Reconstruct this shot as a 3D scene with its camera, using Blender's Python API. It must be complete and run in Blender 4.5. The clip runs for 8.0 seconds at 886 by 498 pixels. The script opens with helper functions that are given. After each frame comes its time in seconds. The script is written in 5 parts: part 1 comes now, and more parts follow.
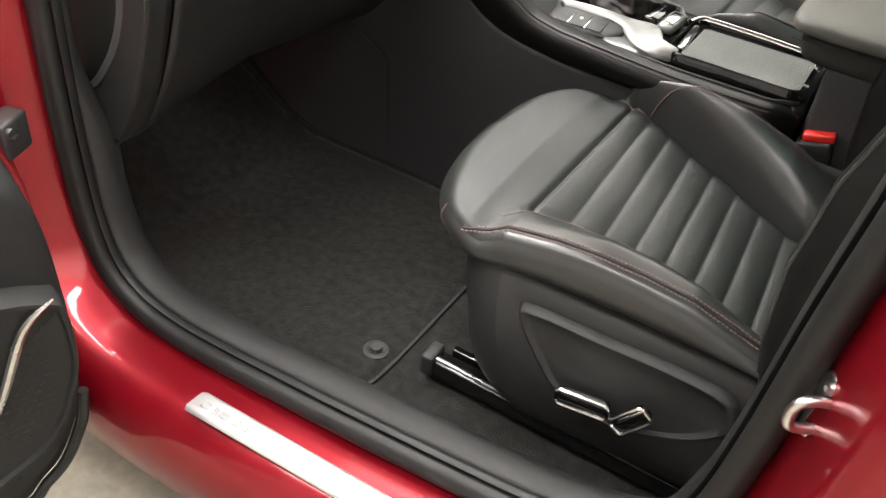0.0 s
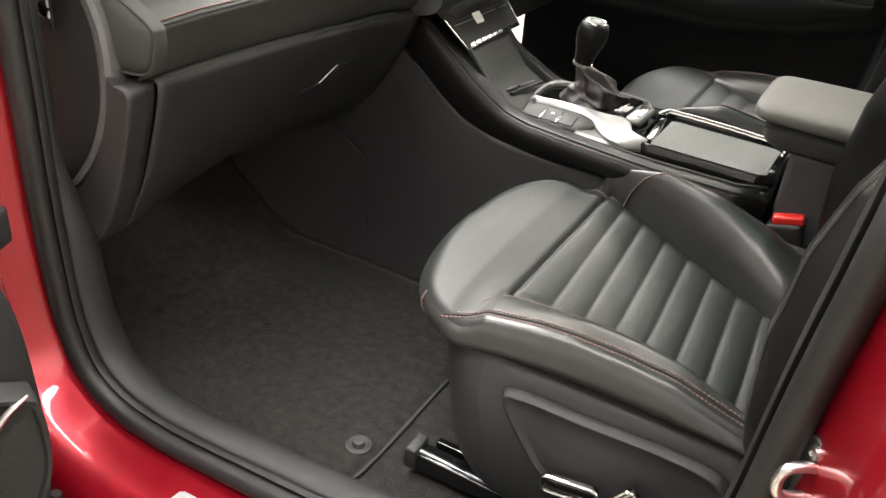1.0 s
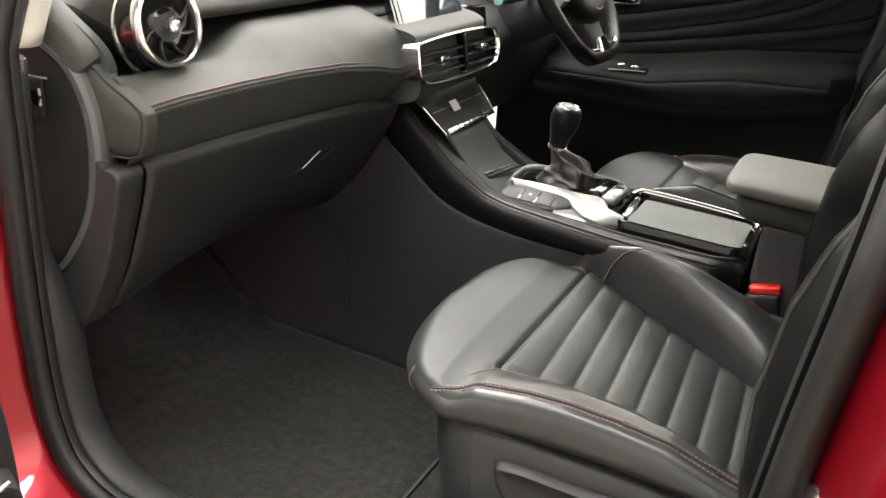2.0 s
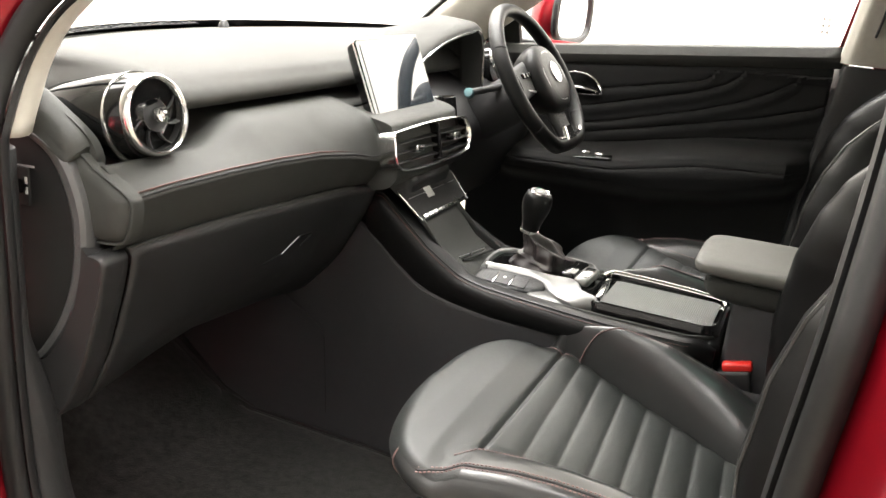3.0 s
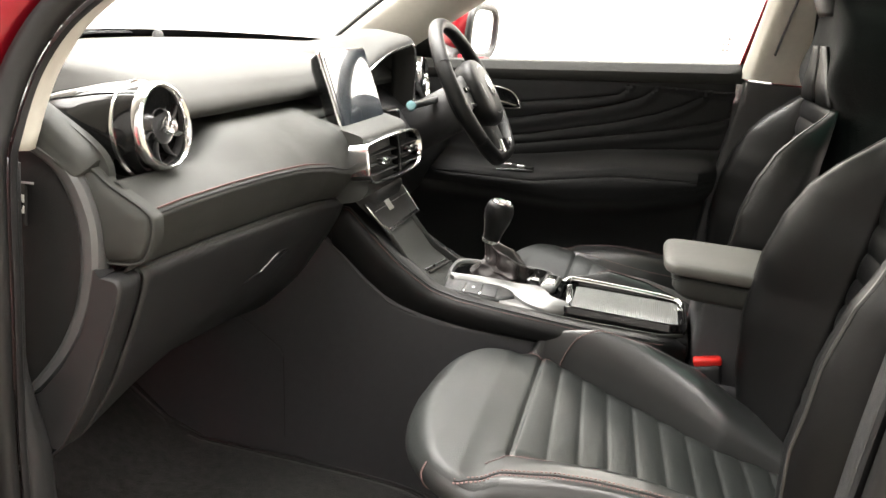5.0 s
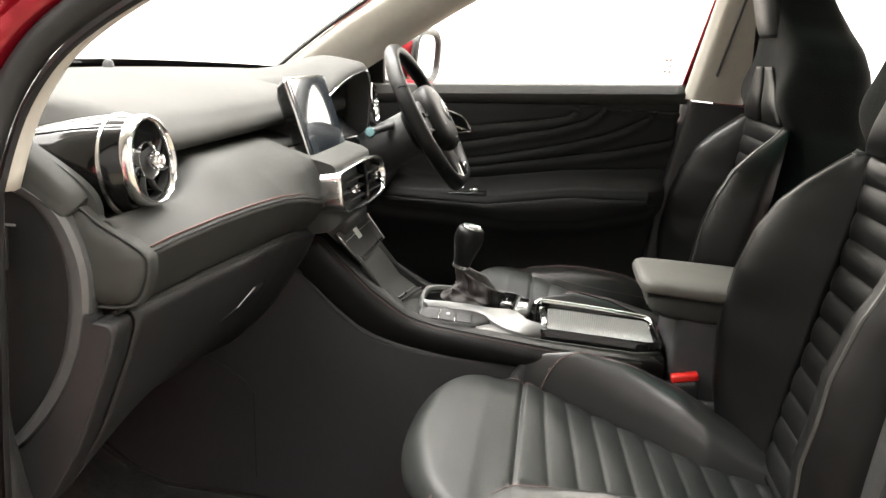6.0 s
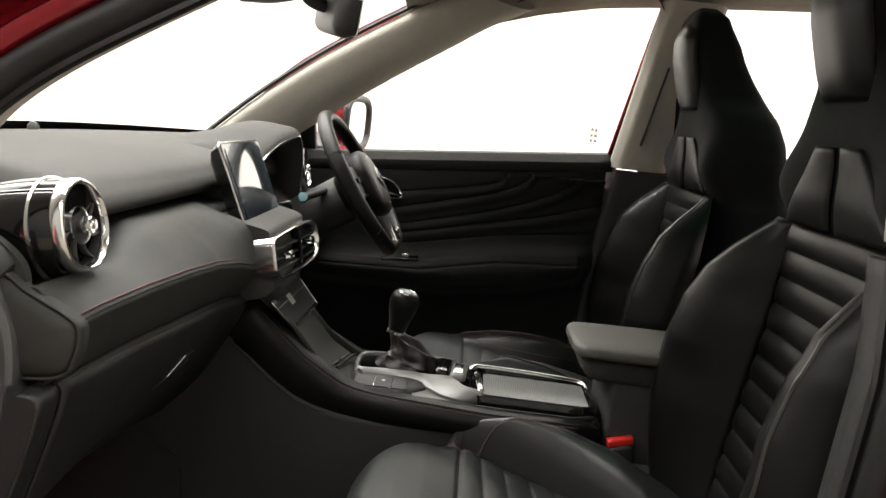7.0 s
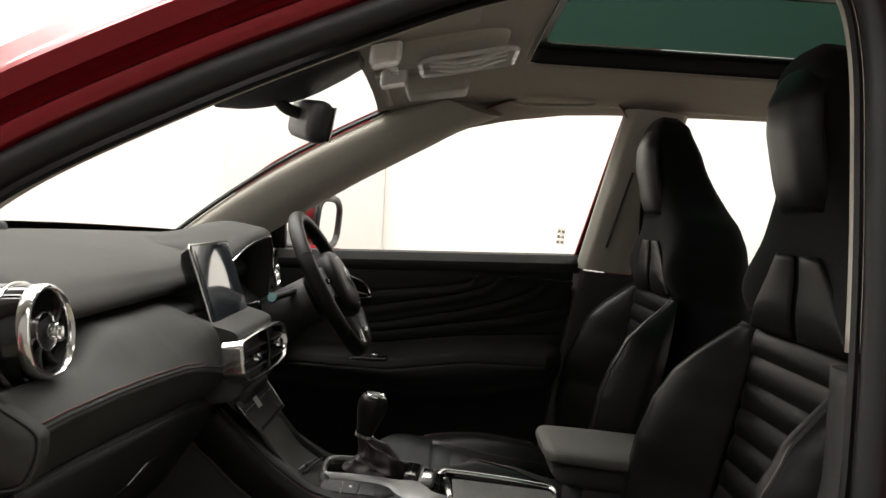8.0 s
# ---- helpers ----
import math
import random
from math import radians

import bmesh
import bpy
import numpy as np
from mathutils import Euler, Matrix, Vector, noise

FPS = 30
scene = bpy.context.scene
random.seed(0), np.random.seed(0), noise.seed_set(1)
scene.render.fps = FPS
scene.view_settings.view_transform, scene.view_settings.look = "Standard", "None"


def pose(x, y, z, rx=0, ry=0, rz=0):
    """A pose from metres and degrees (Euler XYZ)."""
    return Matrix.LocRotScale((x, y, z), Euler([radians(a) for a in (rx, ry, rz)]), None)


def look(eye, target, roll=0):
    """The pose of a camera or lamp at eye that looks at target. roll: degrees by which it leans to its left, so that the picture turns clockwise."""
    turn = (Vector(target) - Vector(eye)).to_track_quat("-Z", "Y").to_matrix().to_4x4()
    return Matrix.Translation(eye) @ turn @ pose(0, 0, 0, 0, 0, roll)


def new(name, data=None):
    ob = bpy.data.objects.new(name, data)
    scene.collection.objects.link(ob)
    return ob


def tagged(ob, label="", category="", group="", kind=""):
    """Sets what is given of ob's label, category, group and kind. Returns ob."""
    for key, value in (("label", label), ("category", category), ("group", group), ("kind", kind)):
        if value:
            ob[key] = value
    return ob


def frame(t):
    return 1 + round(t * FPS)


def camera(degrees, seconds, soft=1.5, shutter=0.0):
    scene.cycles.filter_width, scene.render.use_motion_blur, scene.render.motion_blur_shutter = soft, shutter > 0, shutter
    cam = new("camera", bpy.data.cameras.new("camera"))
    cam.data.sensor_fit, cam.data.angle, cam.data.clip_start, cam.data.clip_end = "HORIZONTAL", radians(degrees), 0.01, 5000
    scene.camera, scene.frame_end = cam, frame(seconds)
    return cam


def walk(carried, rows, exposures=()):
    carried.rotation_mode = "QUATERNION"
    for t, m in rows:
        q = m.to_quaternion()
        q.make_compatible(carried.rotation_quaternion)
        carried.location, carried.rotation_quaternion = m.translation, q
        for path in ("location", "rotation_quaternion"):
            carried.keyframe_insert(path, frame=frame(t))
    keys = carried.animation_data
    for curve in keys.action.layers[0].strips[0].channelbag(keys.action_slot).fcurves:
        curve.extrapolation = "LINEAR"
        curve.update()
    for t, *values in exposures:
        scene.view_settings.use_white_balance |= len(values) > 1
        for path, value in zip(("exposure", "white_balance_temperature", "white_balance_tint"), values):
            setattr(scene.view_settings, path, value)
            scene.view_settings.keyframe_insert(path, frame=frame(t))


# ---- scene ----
PATH = [
    (0.0, (0.5236, -1.4028, 1.2062), (-0.1154, -0.2766, 0.2663), 2.90),
    (0.5, (0.5285, -1.4092, 1.1984), (-0.1262, -0.2253, 0.3442), 2.77),
    (1.0, (0.5365, -1.4188, 1.1864), (-0.1330, -0.1853, 0.4179), 2.00),
    (2.5, (0.5325, -1.4660, 1.1588), (-0.1237, -0.1013, 0.6422), 1.24),
    (3.0, (0.5228, -1.4824, 1.1635), (-0.1070, -0.0805, 0.7185), 1.43),
    (3.5, (0.4940, -1.5064, 1.1606), (-0.0828, -0.0729, 0.7455), 1.73),
    (4.0, (0.4418, -1.5330, 1.1536), (-0.0599, -0.0710, 0.7404), 2.12),
    (5.5, (0.2313, -1.5658, 1.1451), (-0.0335, -0.0365, 0.7566), 2.21),
    (6.0, (0.1903, -1.5646, 1.1459), (-0.0007, -0.0168, 0.7882), 1.80),
    (6.5, (0.1696, -1.5667, 1.1409), (0.0504, -0.0007, 0.8352), 2.20),
    (7.0, (0.1698, -1.5630, 1.1453), (0.1127, 0.0188, 0.9116), 2.58),
    (7.5, (0.1702, -1.5641, 1.1513), (0.1491, 0.0291, 1.0053), 2.84),
    (8.0, (0.1667, -1.5705, 1.1610), (0.1599, 0.0285, 1.1042), 3.02),
]
cam = camera(54.57, 8.0)
walk(cam, [(t, look(eye, target, roll)) for t, eye, target, roll in PATH],
     exposures=[(0.0, -0.37), (0.5, -0.22), (1.0, -0.05), (2.5, -0.08), (4.0, -0.04), (5.5, 0.10), (6.5, -0.80), (7.2, -1.48), (8.0, -2.05)])

# ---- light: a white showroom with long unseen lamps added overhead ----
world = bpy.data.worlds.new("world")
scene.world = world
world.use_nodes = True
world.node_tree.nodes["Background"].inputs[0].default_value = (1.0, 0.98, 0.95, 1)
world.node_tree.nodes["Background"].inputs[1].default_value = 0.42


def area_lamp(name, x, y, z, sx, sy, power, aim=None):
    data = bpy.data.lights.new(name, "AREA")
    data.shape, data.size, data.size_y, data.energy = "RECTANGLE", sx, sy, power
    data.color = (1.0, 0.97, 0.93)
    ob = new(name, data)
    ob.matrix_world = look((x, y, z), aim or (x, y + 0.001, 0))
    return ob


area_lamp("ceiling_lamp", -1.0, 3.0, 5.6, 8.0, 1.4, 2600)
# added above the roof for highlights through the sunroof
area_lamp("ceiling_lamp", 0.6, 0.0, 5.6, 8.0, 1.2, 2000)
area_lamp("ceiling_lamp", -3.6, 0.0, 5.6, 1.2, 7.0, 400)
# added fill on the open door's side, to lift sill and footwell
area_lamp("ceiling_lamp", 1.0, -3.0, 5.6, 8.0, 1.2, 700)


# ---- materials ----
def material(name, colour, rough=0.5, metal=0.0, coat=0.0, spec=0.5, vary=0.25, size=30.0, bump=0.0, bump_size=400.0,
             wear=0.0, sheen=0.0, stretch=(1, 1, 1)):
    """A surface with a large and a fine variation of colour and gloss, and a fine relief."""
    m = bpy.data.materials.new(name)
    m.use_nodes = True
    nt = m.node_tree
    n, ln = nt.nodes, nt.links
    b = n["Principled BSDF"]
    b.inputs["Metallic"].default_value = metal
    b.inputs["Specular IOR Level"].default_value = spec
    b.inputs["Coat Weight"].default_value = coat
    b.inputs["Coat Roughness"].default_value = 0.03
    b.inputs["Sheen Weight"].default_value = sheen
    co = n.new("ShaderNodeTexCoord")
    mp = n.new("ShaderNodeMapping")
    mp.inputs["Scale"].default_value = stretch
    ln.new(co.outputs["Object"], mp.inputs[0])
    big = n.new("ShaderNodeTexNoise")
    big.inputs["Scale"].default_value = size * 0.25
    big.inputs["Detail"].default_value = 3
    fine = n.new("ShaderNodeTexNoise")
    fine.inputs["Scale"].default_value = size * 6
    fine.inputs["Detail"].default_value = 3
    ln.new(mp.outputs[0], big.inputs["Vector"])
    ln.new(mp.outputs[0], fine.inputs["Vector"])
    add = n.new("ShaderNodeMath")
    add.operation = "ADD"
    ln.new(big.outputs["Fac"], add.inputs[0])
    ln.new(fine.outputs["Fac"], add.inputs[1])
    ramp = n.new("ShaderNodeMapRange")
    ramp.inputs[1].default_value, ramp.inputs[2].default_value = 0.6, 1.4
    ramp.inputs[3].default_value, ramp.inputs[4].default_value = 1 - vary, 1 + vary
    ln.new(add.outputs[0], ramp.inputs[0])
    mul = n.new("ShaderNodeVectorMath")
    mul.operation = "SCALE"
    mul.inputs[0].default_value = colour[:3]
    ln.new(ramp.outputs[0], mul.inputs["Scale"])
    ln.new(mul.outputs[0], b.inputs["Base Color"])
    rr = n.new("ShaderNodeMapRange")
    rr.inputs[1].default_value, rr.inputs[2].default_value = 0.3, 0.7
    rr.inputs[3].default_value, rr.inputs[4].default_value = max(rough - 0.06 - wear, 0.02), min(rough + 0.06 + wear, 1)
    ln.new(big.outputs["Fac"], rr.inputs[0])
    ln.new(rr.outputs[0], b.inputs["Roughness"])
    if bump:
        grain = n.new("ShaderNodeTexVoronoi" if bump_size > 350 else "ShaderNodeTexNoise")
        grain.inputs["Scale"].default_value = bump_size
        ln.new(mp.outputs[0], grain.inputs["Vector"])
        bp = n.new("ShaderNodeBump")
        bp.inputs["Strength"].default_value = bump
        bp.inputs["Distance"].default_value = 0.002
        ln.new(grain.outputs[0], bp.inputs["Height"])
        ln.new(bp.outputs[0], b.inputs["Normal"])
    return m


def pane(name, tint, gloss=1.5, through_colour=None):
    """Thin glass: clear, with the mirror image growing towards grazing angles."""
    m = bpy.data.materials.new(name)
    m.use_nodes = True
    n, ln = m.node_tree.nodes, m.node_tree.links
    n.clear()
    out = n.new("ShaderNodeOutputMaterial")
    tr, gl, mix, fr = n.new("ShaderNodeBsdfTransparent"), n.new("ShaderNodeBsdfGlossy"), n.new("ShaderNodeMixShader"), n.new("ShaderNodeFresnel")
    tr.inputs[0].default_value = (*tint, 1)
    gl.inputs["Roughness"].default_value = 0.02
    fr.inputs[0].default_value = gloss
    ln.new(fr.outputs[0], mix.inputs[0])
    ln.new(tr.outputs[0], mix.inputs[1])
    ln.new(gl.outputs[0], mix.inputs[2])
    ln.new(mix.outputs[0], out.inputs[0])
    return m


LEATHER_GLOSS = material("glossy_black_leather", (0.016, 0.0165, 0.0160), 0.38, spec=0.65, bump=0.06, bump_size=900, vary=0.18, size=12, wear=0.05)
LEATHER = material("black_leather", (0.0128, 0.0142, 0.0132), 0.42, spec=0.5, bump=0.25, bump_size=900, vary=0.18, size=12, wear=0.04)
# backrest leather and suede: shade on the seat backs put into a darker base
LEATHER_SHADED = material("shaded_black_leather", (0.0048, 0.0048, 0.0048), 0.40, spec=0.22, bump=0.1, bump_size=900, vary=0.15, size=12, wear=0.04)
SUEDE = material("shaded_black_suede", (0.0042, 0.0045, 0.0045), 0.85, spec=0.18, bump=0.3, bump_size=300, vary=0.3, size=40, sheen=0.05)
DOOR_CLOTH = material("black_door_cloth", (0.0095, 0.0095, 0.0095), 0.75, spec=0.25, bump=0.25, bump_size=300, vary=0.25, size=40, sheen=0.08)
SOFT = material("soft_touch_plastic", (0.038, 0.039, 0.036), 0.55, spec=0.16, bump=0.3, bump_size=1300, vary=0.12, size=10)
SOFT_TOP = material("soft_dash_top", (0.042, 0.042, 0.039), 0.72, spec=0.14, bump=0.3, bump_size=1300, vary=0.12, size=10)
PLASTIC = material("dark_hard_plastic", (0.018, 0.018, 0.0185), 0.44, bump=0.3, bump_size=1100, vary=0.15, size=14)
TRIM_GREY = material("grey_sill_plastic", (0.0155, 0.0155, 0.0155), 0.5, bump=0.35, bump_size=1000, vary=0.18, size=14)
COVER = material("dark_side_cover", (0.009, 0.009, 0.009), 0.6, spec=0.3, bump=0.3, bump_size=1000, vary=0.15, size=14)
# rim grey is lightened to carry the highlight along it
RIM = material("highlit_grey_rim", (0.075, 0.075, 0.075), 0.38, bump=0.2, bump_size=1000, vary=0.12, size=14)
KICK = material("charcoal_console_plastic", (0.024, 0.024, 0.026), 0.55, bump=0.35, bump_size=1000, vary=0.15, size=14)
CARPET = material("charcoal_carpet", (0.017, 0.0165, 0.0155), 0.97, spec=0.1, bump=0.9, bump_size=340, vary=0.9, size=240, sheen=0.08)
MAT_CARPET = material("charcoal_mat_carpet", (0.0165, 0.016, 0.0148), 0.97, spec=0.1, bump=0.9, bump_size=320, vary=0.9, size=260, sheen=0.08)
PAINT = material("red_metallic_paint", (0.23, 0.0015, 0.009), 0.34, metal=0.6, coat=0.5, vary=0.06, size=60)
RUBBER = material("black_rubber_seal", (0.009, 0.009, 0.009), 0.5, spec=0.35, vary=0.2, size=20)
GLOSS = material("gloss_black", (0.006, 0.006, 0.006), 0.07, vary=0.05)
CHROME = material("satin_chrome", (0.75, 0.75, 0.74), 0.16, metal=1.0, vary=0.05, size=20)
STEEL = material("bare_steel", (0.55, 0.55, 0.55), 0.28, metal=1.0, vary=0.15)
BRUSHED = material("brushed_scuff_plate", (0.72, 0.72, 0.72), 0.42, metal=0.6, vary=0.1, size=40, stretch=(0.1, 1, 1))
SILVER = material("brushed_silver_trim", (0.20, 0.20, 0.197), 0.40, metal=0.55, vary=0.06, size=30, stretch=(0.2, 1, 1))
SHUTTER = material("silver_shutter", (0.22, 0.225, 0.22), 0.42, metal=0.7, vary=0.1)
BEIGE = material("beige_headliner_cloth", (0.43, 0.40, 0.35), 0.9, spec=0.2, bump=0.4, bump_size=700, vary=0.08, size=16)
BEIGE_TRIM = material("beige_pillar_plastic", (0.45, 0.43, 0.375), 0.62, bump=0.2, bump_size=900, vary=0.06, size=12)
ARMREST = material("grey_armrest_leather", (0.085, 0.083, 0.075), 0.5, bump=0.25, bump_size=900, vary=0.12, size=12)
REDPLASTIC = material("red_plastic", (0.62, 0.02, 0.015), 0.35, vary=0.08)
THREAD = material("red_stitching", (0.09, 0.038, 0.032), 0.7, vary=0.3, size=200)
THREAD_DARK = material("dark_red_stitching", (0.07, 0.025, 0.02), 0.7, vary=0.3, size=200)
THREAD_GREY = material("grey_stitching", (0.16, 0.098, 0.092), 0.7, vary=0.3, size=200)
SEAM = material("seam_shadow", (0.008, 0.008, 0.008), 0.8, vary=0.1)
WHITE = material("white_wall_paint", (0.82, 0.80, 0.77), 0.7, vary=0.02, size=1.5)
PANEL = material("off_white_panel_paint", (0.62, 0.605, 0.58), 0.75, vary=0.03, size=1.5)
GREYWALL = material("grey_wall_paint", (0.20, 0.195, 0.19), 0.75, vary=0.03, size=1.5)
CONCRETE = material("painted_concrete", (0.17, 0.155, 0.12), 0.6, bump=0.3, bump_size=60, vary=0.3, size=8, wear=0.1)
PRINT = material("white_print", (0.6, 0.6, 0.58), 0.6, vary=0.05)
GREYPRINT = material("grey_print", (0.25, 0.25, 0.25), 0.6, vary=0.05)
MIRROR = material("mirror_glass", (0.85, 0.86, 0.87), 0.02, metal=1.0, vary=0.0)
LAMPGLASS = material("milky_lamp_lens", (0.7, 0.7, 0.68), 0.25, vary=0.05)
STALKBLUE = material("stalk_tip", (0.12, 0.22, 0.23), 0.2, vary=0.05)
GLASS = pane("clear_glass", (0.97, 0.98, 0.975), 1.02)
ROOFGLASS = pane("green_roof_glass", (0.112, 0.172, 0.152), 1.003)
SCREEN = material("touchscreen_glass", (0.02, 0.026, 0.032), 0.09, spec=0.8, vary=0.05, coat=0.6)


# ---- building helpers ----
def link(name, data, mat, parent=None, label="", angle=40, solid=0.0, bevel=0.0):
    data.materials.append(mat)
    for p in data.polygons:
        p.use_smooth = True
    data.set_sharp_from_angle(angle=radians(angle))
    ob = new(name, data)
    if parent is not None:
        ob.parent = parent
    if label:
        ob["label"] = label
    if solid:
        mod = ob.modifiers.new("thickness", "SOLIDIFY")
        mod.thickness, mod.offset = abs(solid) * 0.5, 0
    if bevel:
        mod = ob.modifiers.new("edges", "BEVEL")
        mod.width, mod.segments = bevel, 2
    return ob


def part(name, bm, mat, parent=None, label="", **more):
    """A bmesh, or a pair of points and faces, as one mesh object under a thing or a part."""
    data = bpy.data.meshes.new(name)
    if isinstance(bm, tuple):
        data.from_pydata([tuple(map(float, v)) for v in bm[0]], [], bm[1])
        fix = bmesh.new()
        fix.from_mesh(data)
        bmesh.ops.remove_doubles(fix, verts=fix.verts, dist=1e-6)
        bmesh.ops.recalc_face_normals(fix, faces=fix.faces)
        fix.to_mesh(data)
        fix.free()
    else:
        bmesh.ops.recalc_face_normals(bm, faces=bm.faces)
        bm.to_mesh(data)
        bm.free()
    return link(name, data, mat, parent, label, **more)


def thing(name, x, y, z, label, category, group="", kind=""):
    ob = new(name)
    ob.empty_display_size = 0.05
    ob.location = (x, y, z)
    tagged(ob, label, category, group, kind)
    bpy.context.view_layer.update()
    return ob


def adopt(parent):
    """Parts are built in world places: keep them there under a thing that has a place of its own."""
    bpy.context.view_layer.update()
    for ob in parent.children:
        ob.matrix_parent_inverse = parent.matrix_world.inverted()


def smooth_line(pts, n, closed=False):
    """n points on a Catmull-Rom line through pts."""
    p = np.array(pts, float)
    k = len(p)
    if closed:
        p = np.vstack([p[-1], p, p[0], p[1]])
        spans = k
    else:
        p = np.vstack([2 * p[0] - p[1], p, 2 * p[-1] - p[-2]])
        spans = k - 1
    s = np.linspace(0, spans, n, endpoint=not closed)
    i = np.minimum(s.astype(int), spans - 1)
    f = (s - i)[:, None]
    a, b, c, d = p[i], p[i + 1], p[i + 2], p[i + 3]
    return 0.5 * (2 * b + (c - a) * f + (2 * a - 5 * b + 4 * c - d) * f**2 + (3 * b - a - 3 * c + d) * f**3)


def grid_faces(rows, cols, wrap_r=False, wrap_c=False, caps=False):
    out = []
    for r in range(rows if wrap_r else rows - 1):
        for c in range(cols if wrap_c else cols - 1):
            r2, c2 = (r + 1) % rows, (c + 1) % cols
            out.append((r * cols + c, r * cols + c2, r2 * cols + c2, r2 * cols + c))
    if caps:
        out.append(tuple(range(cols)))
        out.append(tuple(range((rows - 1) * cols, rows * cols)))
    return out


def surface(net, wrap_r=False, wrap_c=False, caps=False):
    """A sheet through a net of points (rows x columns x 3)."""
    net = np.asarray(net, float)
    return [tuple(v) for v in net.reshape(-1, 3)], grid_faces(net.shape[0], net.shape[1], wrap_r, wrap_c, caps)


def patch(fn, us, vs):
    return surface([[fn(u, v) for v in vs] for u in us])


def loft(sections, n, m, closed=True, caps=True):
    """A smooth body through a few sections, each a ring of the same number of points."""
    rings = np.array([smooth_line(s, m, closed) for s in sections])
    net = np.stack([smooth_line(rings[:, j], n) for j in range(m)], 1)
    return surface(net, False, closed, caps and closed)


def tube(path, r, seg=8, closed=False, flat=1.0):
    """A round bar along a line; r may change along it."""
    p = np.array(path, float)
    n = len(p)
    rr = np.full(n, r) if np.isscalar(r) else np.array(r, float)
    t = np.roll(p, -1, 0) - np.roll(p, 1, 0) if closed else np.gradient(p, axis=0)
    t /= np.linalg.norm(t, axis=1)[:, None] + 1e-12
    up = np.array([0, 0, 1.0]) if abs(t[0][2]) < 0.9 else np.array([1.0, 0, 0])
    net = []
    for i in range(n):
        a = np.cross(up, t[i])
        a /= np.linalg.norm(a) + 1e-12
        b = np.cross(t[i], a)
        up = b
        net.append([p[i] + rr[i] * (math.cos(q) * a + flat * math.sin(q) * b) for q in np.linspace(0, 2 * math.pi, seg, endpoint=False)])
    return surface(net, closed, True, not closed)


def rbox(sx, sy, sz, r, m=None, seg=3):
    """A box with rounded edges."""
    bm = bmesh.new()
    bmesh.ops.create_cube(bm, size=1)
    bmesh.ops.scale(bm, vec=(sx, sy, sz), verts=bm.verts)
    bmesh.ops.bevel(bm, geom=bm.edges[:], offset=r, segments=seg, profile=0.5, affect="EDGES")
    if m is not None:
        bm.transform(m)
    return bm


def rounded_outline(w, h, r, n=8):
    pts = []
    for cx, cz, a0 in ((w - r, h - r, 0), (-w + r, h - r, 90), (-w + r, -h + r, 180), (w - r, -h + r, 270)):
        pts += [(cx + r * math.cos(radians(a0 + 90 * k / n)), cz + r * math.sin(radians(a0 + 90 * k / n))) for k in range(n + 1)]
    return pts


def disc_stack(rings, seg=40, m=None, hollow=False):
    """A turned body: rings of (distance along the axis, radius), axis along local z."""
    net = [[(r * math.cos(q), r * math.sin(q), h) for q in np.linspace(0, 2 * math.pi, seg, endpoint=False)] for h, r in rings]
    v, f = surface(net, hollow, True, not hollow)
    if m is not None:
        v = [tuple(m @ Vector(p)) for p in v]
    return v, f


def slab(outline, a, b, r=0.0):
    """A plate: an outline of 3D points pushed from offset vector a to offset vector b."""
    o = np.array(outline, float)
    n = len(o)
    v = [tuple(p + np.array(a)) for p in o] + [tuple(p + np.array(b)) for p in o]
    f = [tuple(range(n)), tuple(range(2 * n - 1, n - 1, -1))] + [(i, (i + 1) % n, n + (i + 1) % n, n + i) for i in range(n)]
    return v, f


def stitches(name, path, mat, parent, pitch=0.006, r=0.0009, fill=0.6):
    """A row of short threads along a line, one mesh."""
    p = np.array(path, float)
    seg = np.linalg.norm(np.diff(p, axis=0), axis=1)
    cum = np.r_[0, np.cumsum(seg)]
    at = lambda d: np.array([np.interp(d, cum, p[:, k]) for k in range(3)])
    vs, fs = [], []
    d = 0.0
    while d + pitch < cum[-1]:
        v, f = tube([at(d), at(d + pitch * fill / 2) + (0, 0, r * 0.3), at(d + pitch * fill)], r, 5)
        base = len(vs)
        vs += v
        fs += [tuple(i + base for i in q) for q in f]
        d += pitch
    return part(name, (vs, fs), mat, parent)


CY = -0.02                      # the car's middle plane


def other(y):
    """The mirror image of a place across the car."""
    return 2 * CY - y


# ---- the room ----
def room():
    z0 = -0.08
    tagged(part("floor", rbox(14, 14, 0.2, 0.01, pose(-0.5, 0, z0 - 0.1)), CONCRETE), "worn grey-brown painted concrete showroom floor", "floor", kind="structure")
    tagged(part("ceiling", rbox(14, 14, 0.2, 0.01, pose(-0.5, 0, 6.6)), WHITE), "plain white showroom ceiling", "ceiling", kind="structure")
    tagged(part("wall_east", rbox(14, 0.2, 6.6, 0.01, pose(-0.5, 5.1, 3.2)), WHITE), "bright white painted showroom wall", "wall", kind="structure")
    tagged(part("wall_panel", rbox(1.21, 0.12, 6.5, 0.01, pose(-0.93, 4.95, 3.2)), PANEL), "off-white painted wall pilaster", "wall", kind="structure")
    # west wall is never in view; its grey keeps the paint's reflections dark
    tagged(part("wall_west", rbox(14, 0.2, 6.6, 0.01, pose(-0.5, -5.1, 3.2)), GREYWALL), "unseen grey wall added to keep reflections dark", "wall", kind="structure")
    tagged(part("wall_north", rbox(0.2, 10, 6.6, 0.01, pose(-5.6, 0, 3.2)), WHITE), "bright white painted showroom wall", "wall", kind="structure")
    tagged(part("wall_south", rbox(0.2, 10, 6.6, 0.01, pose(5.6, 0, 3.2)), WHITE), "bright white painted showroom wall", "wall", kind="structure")


room()


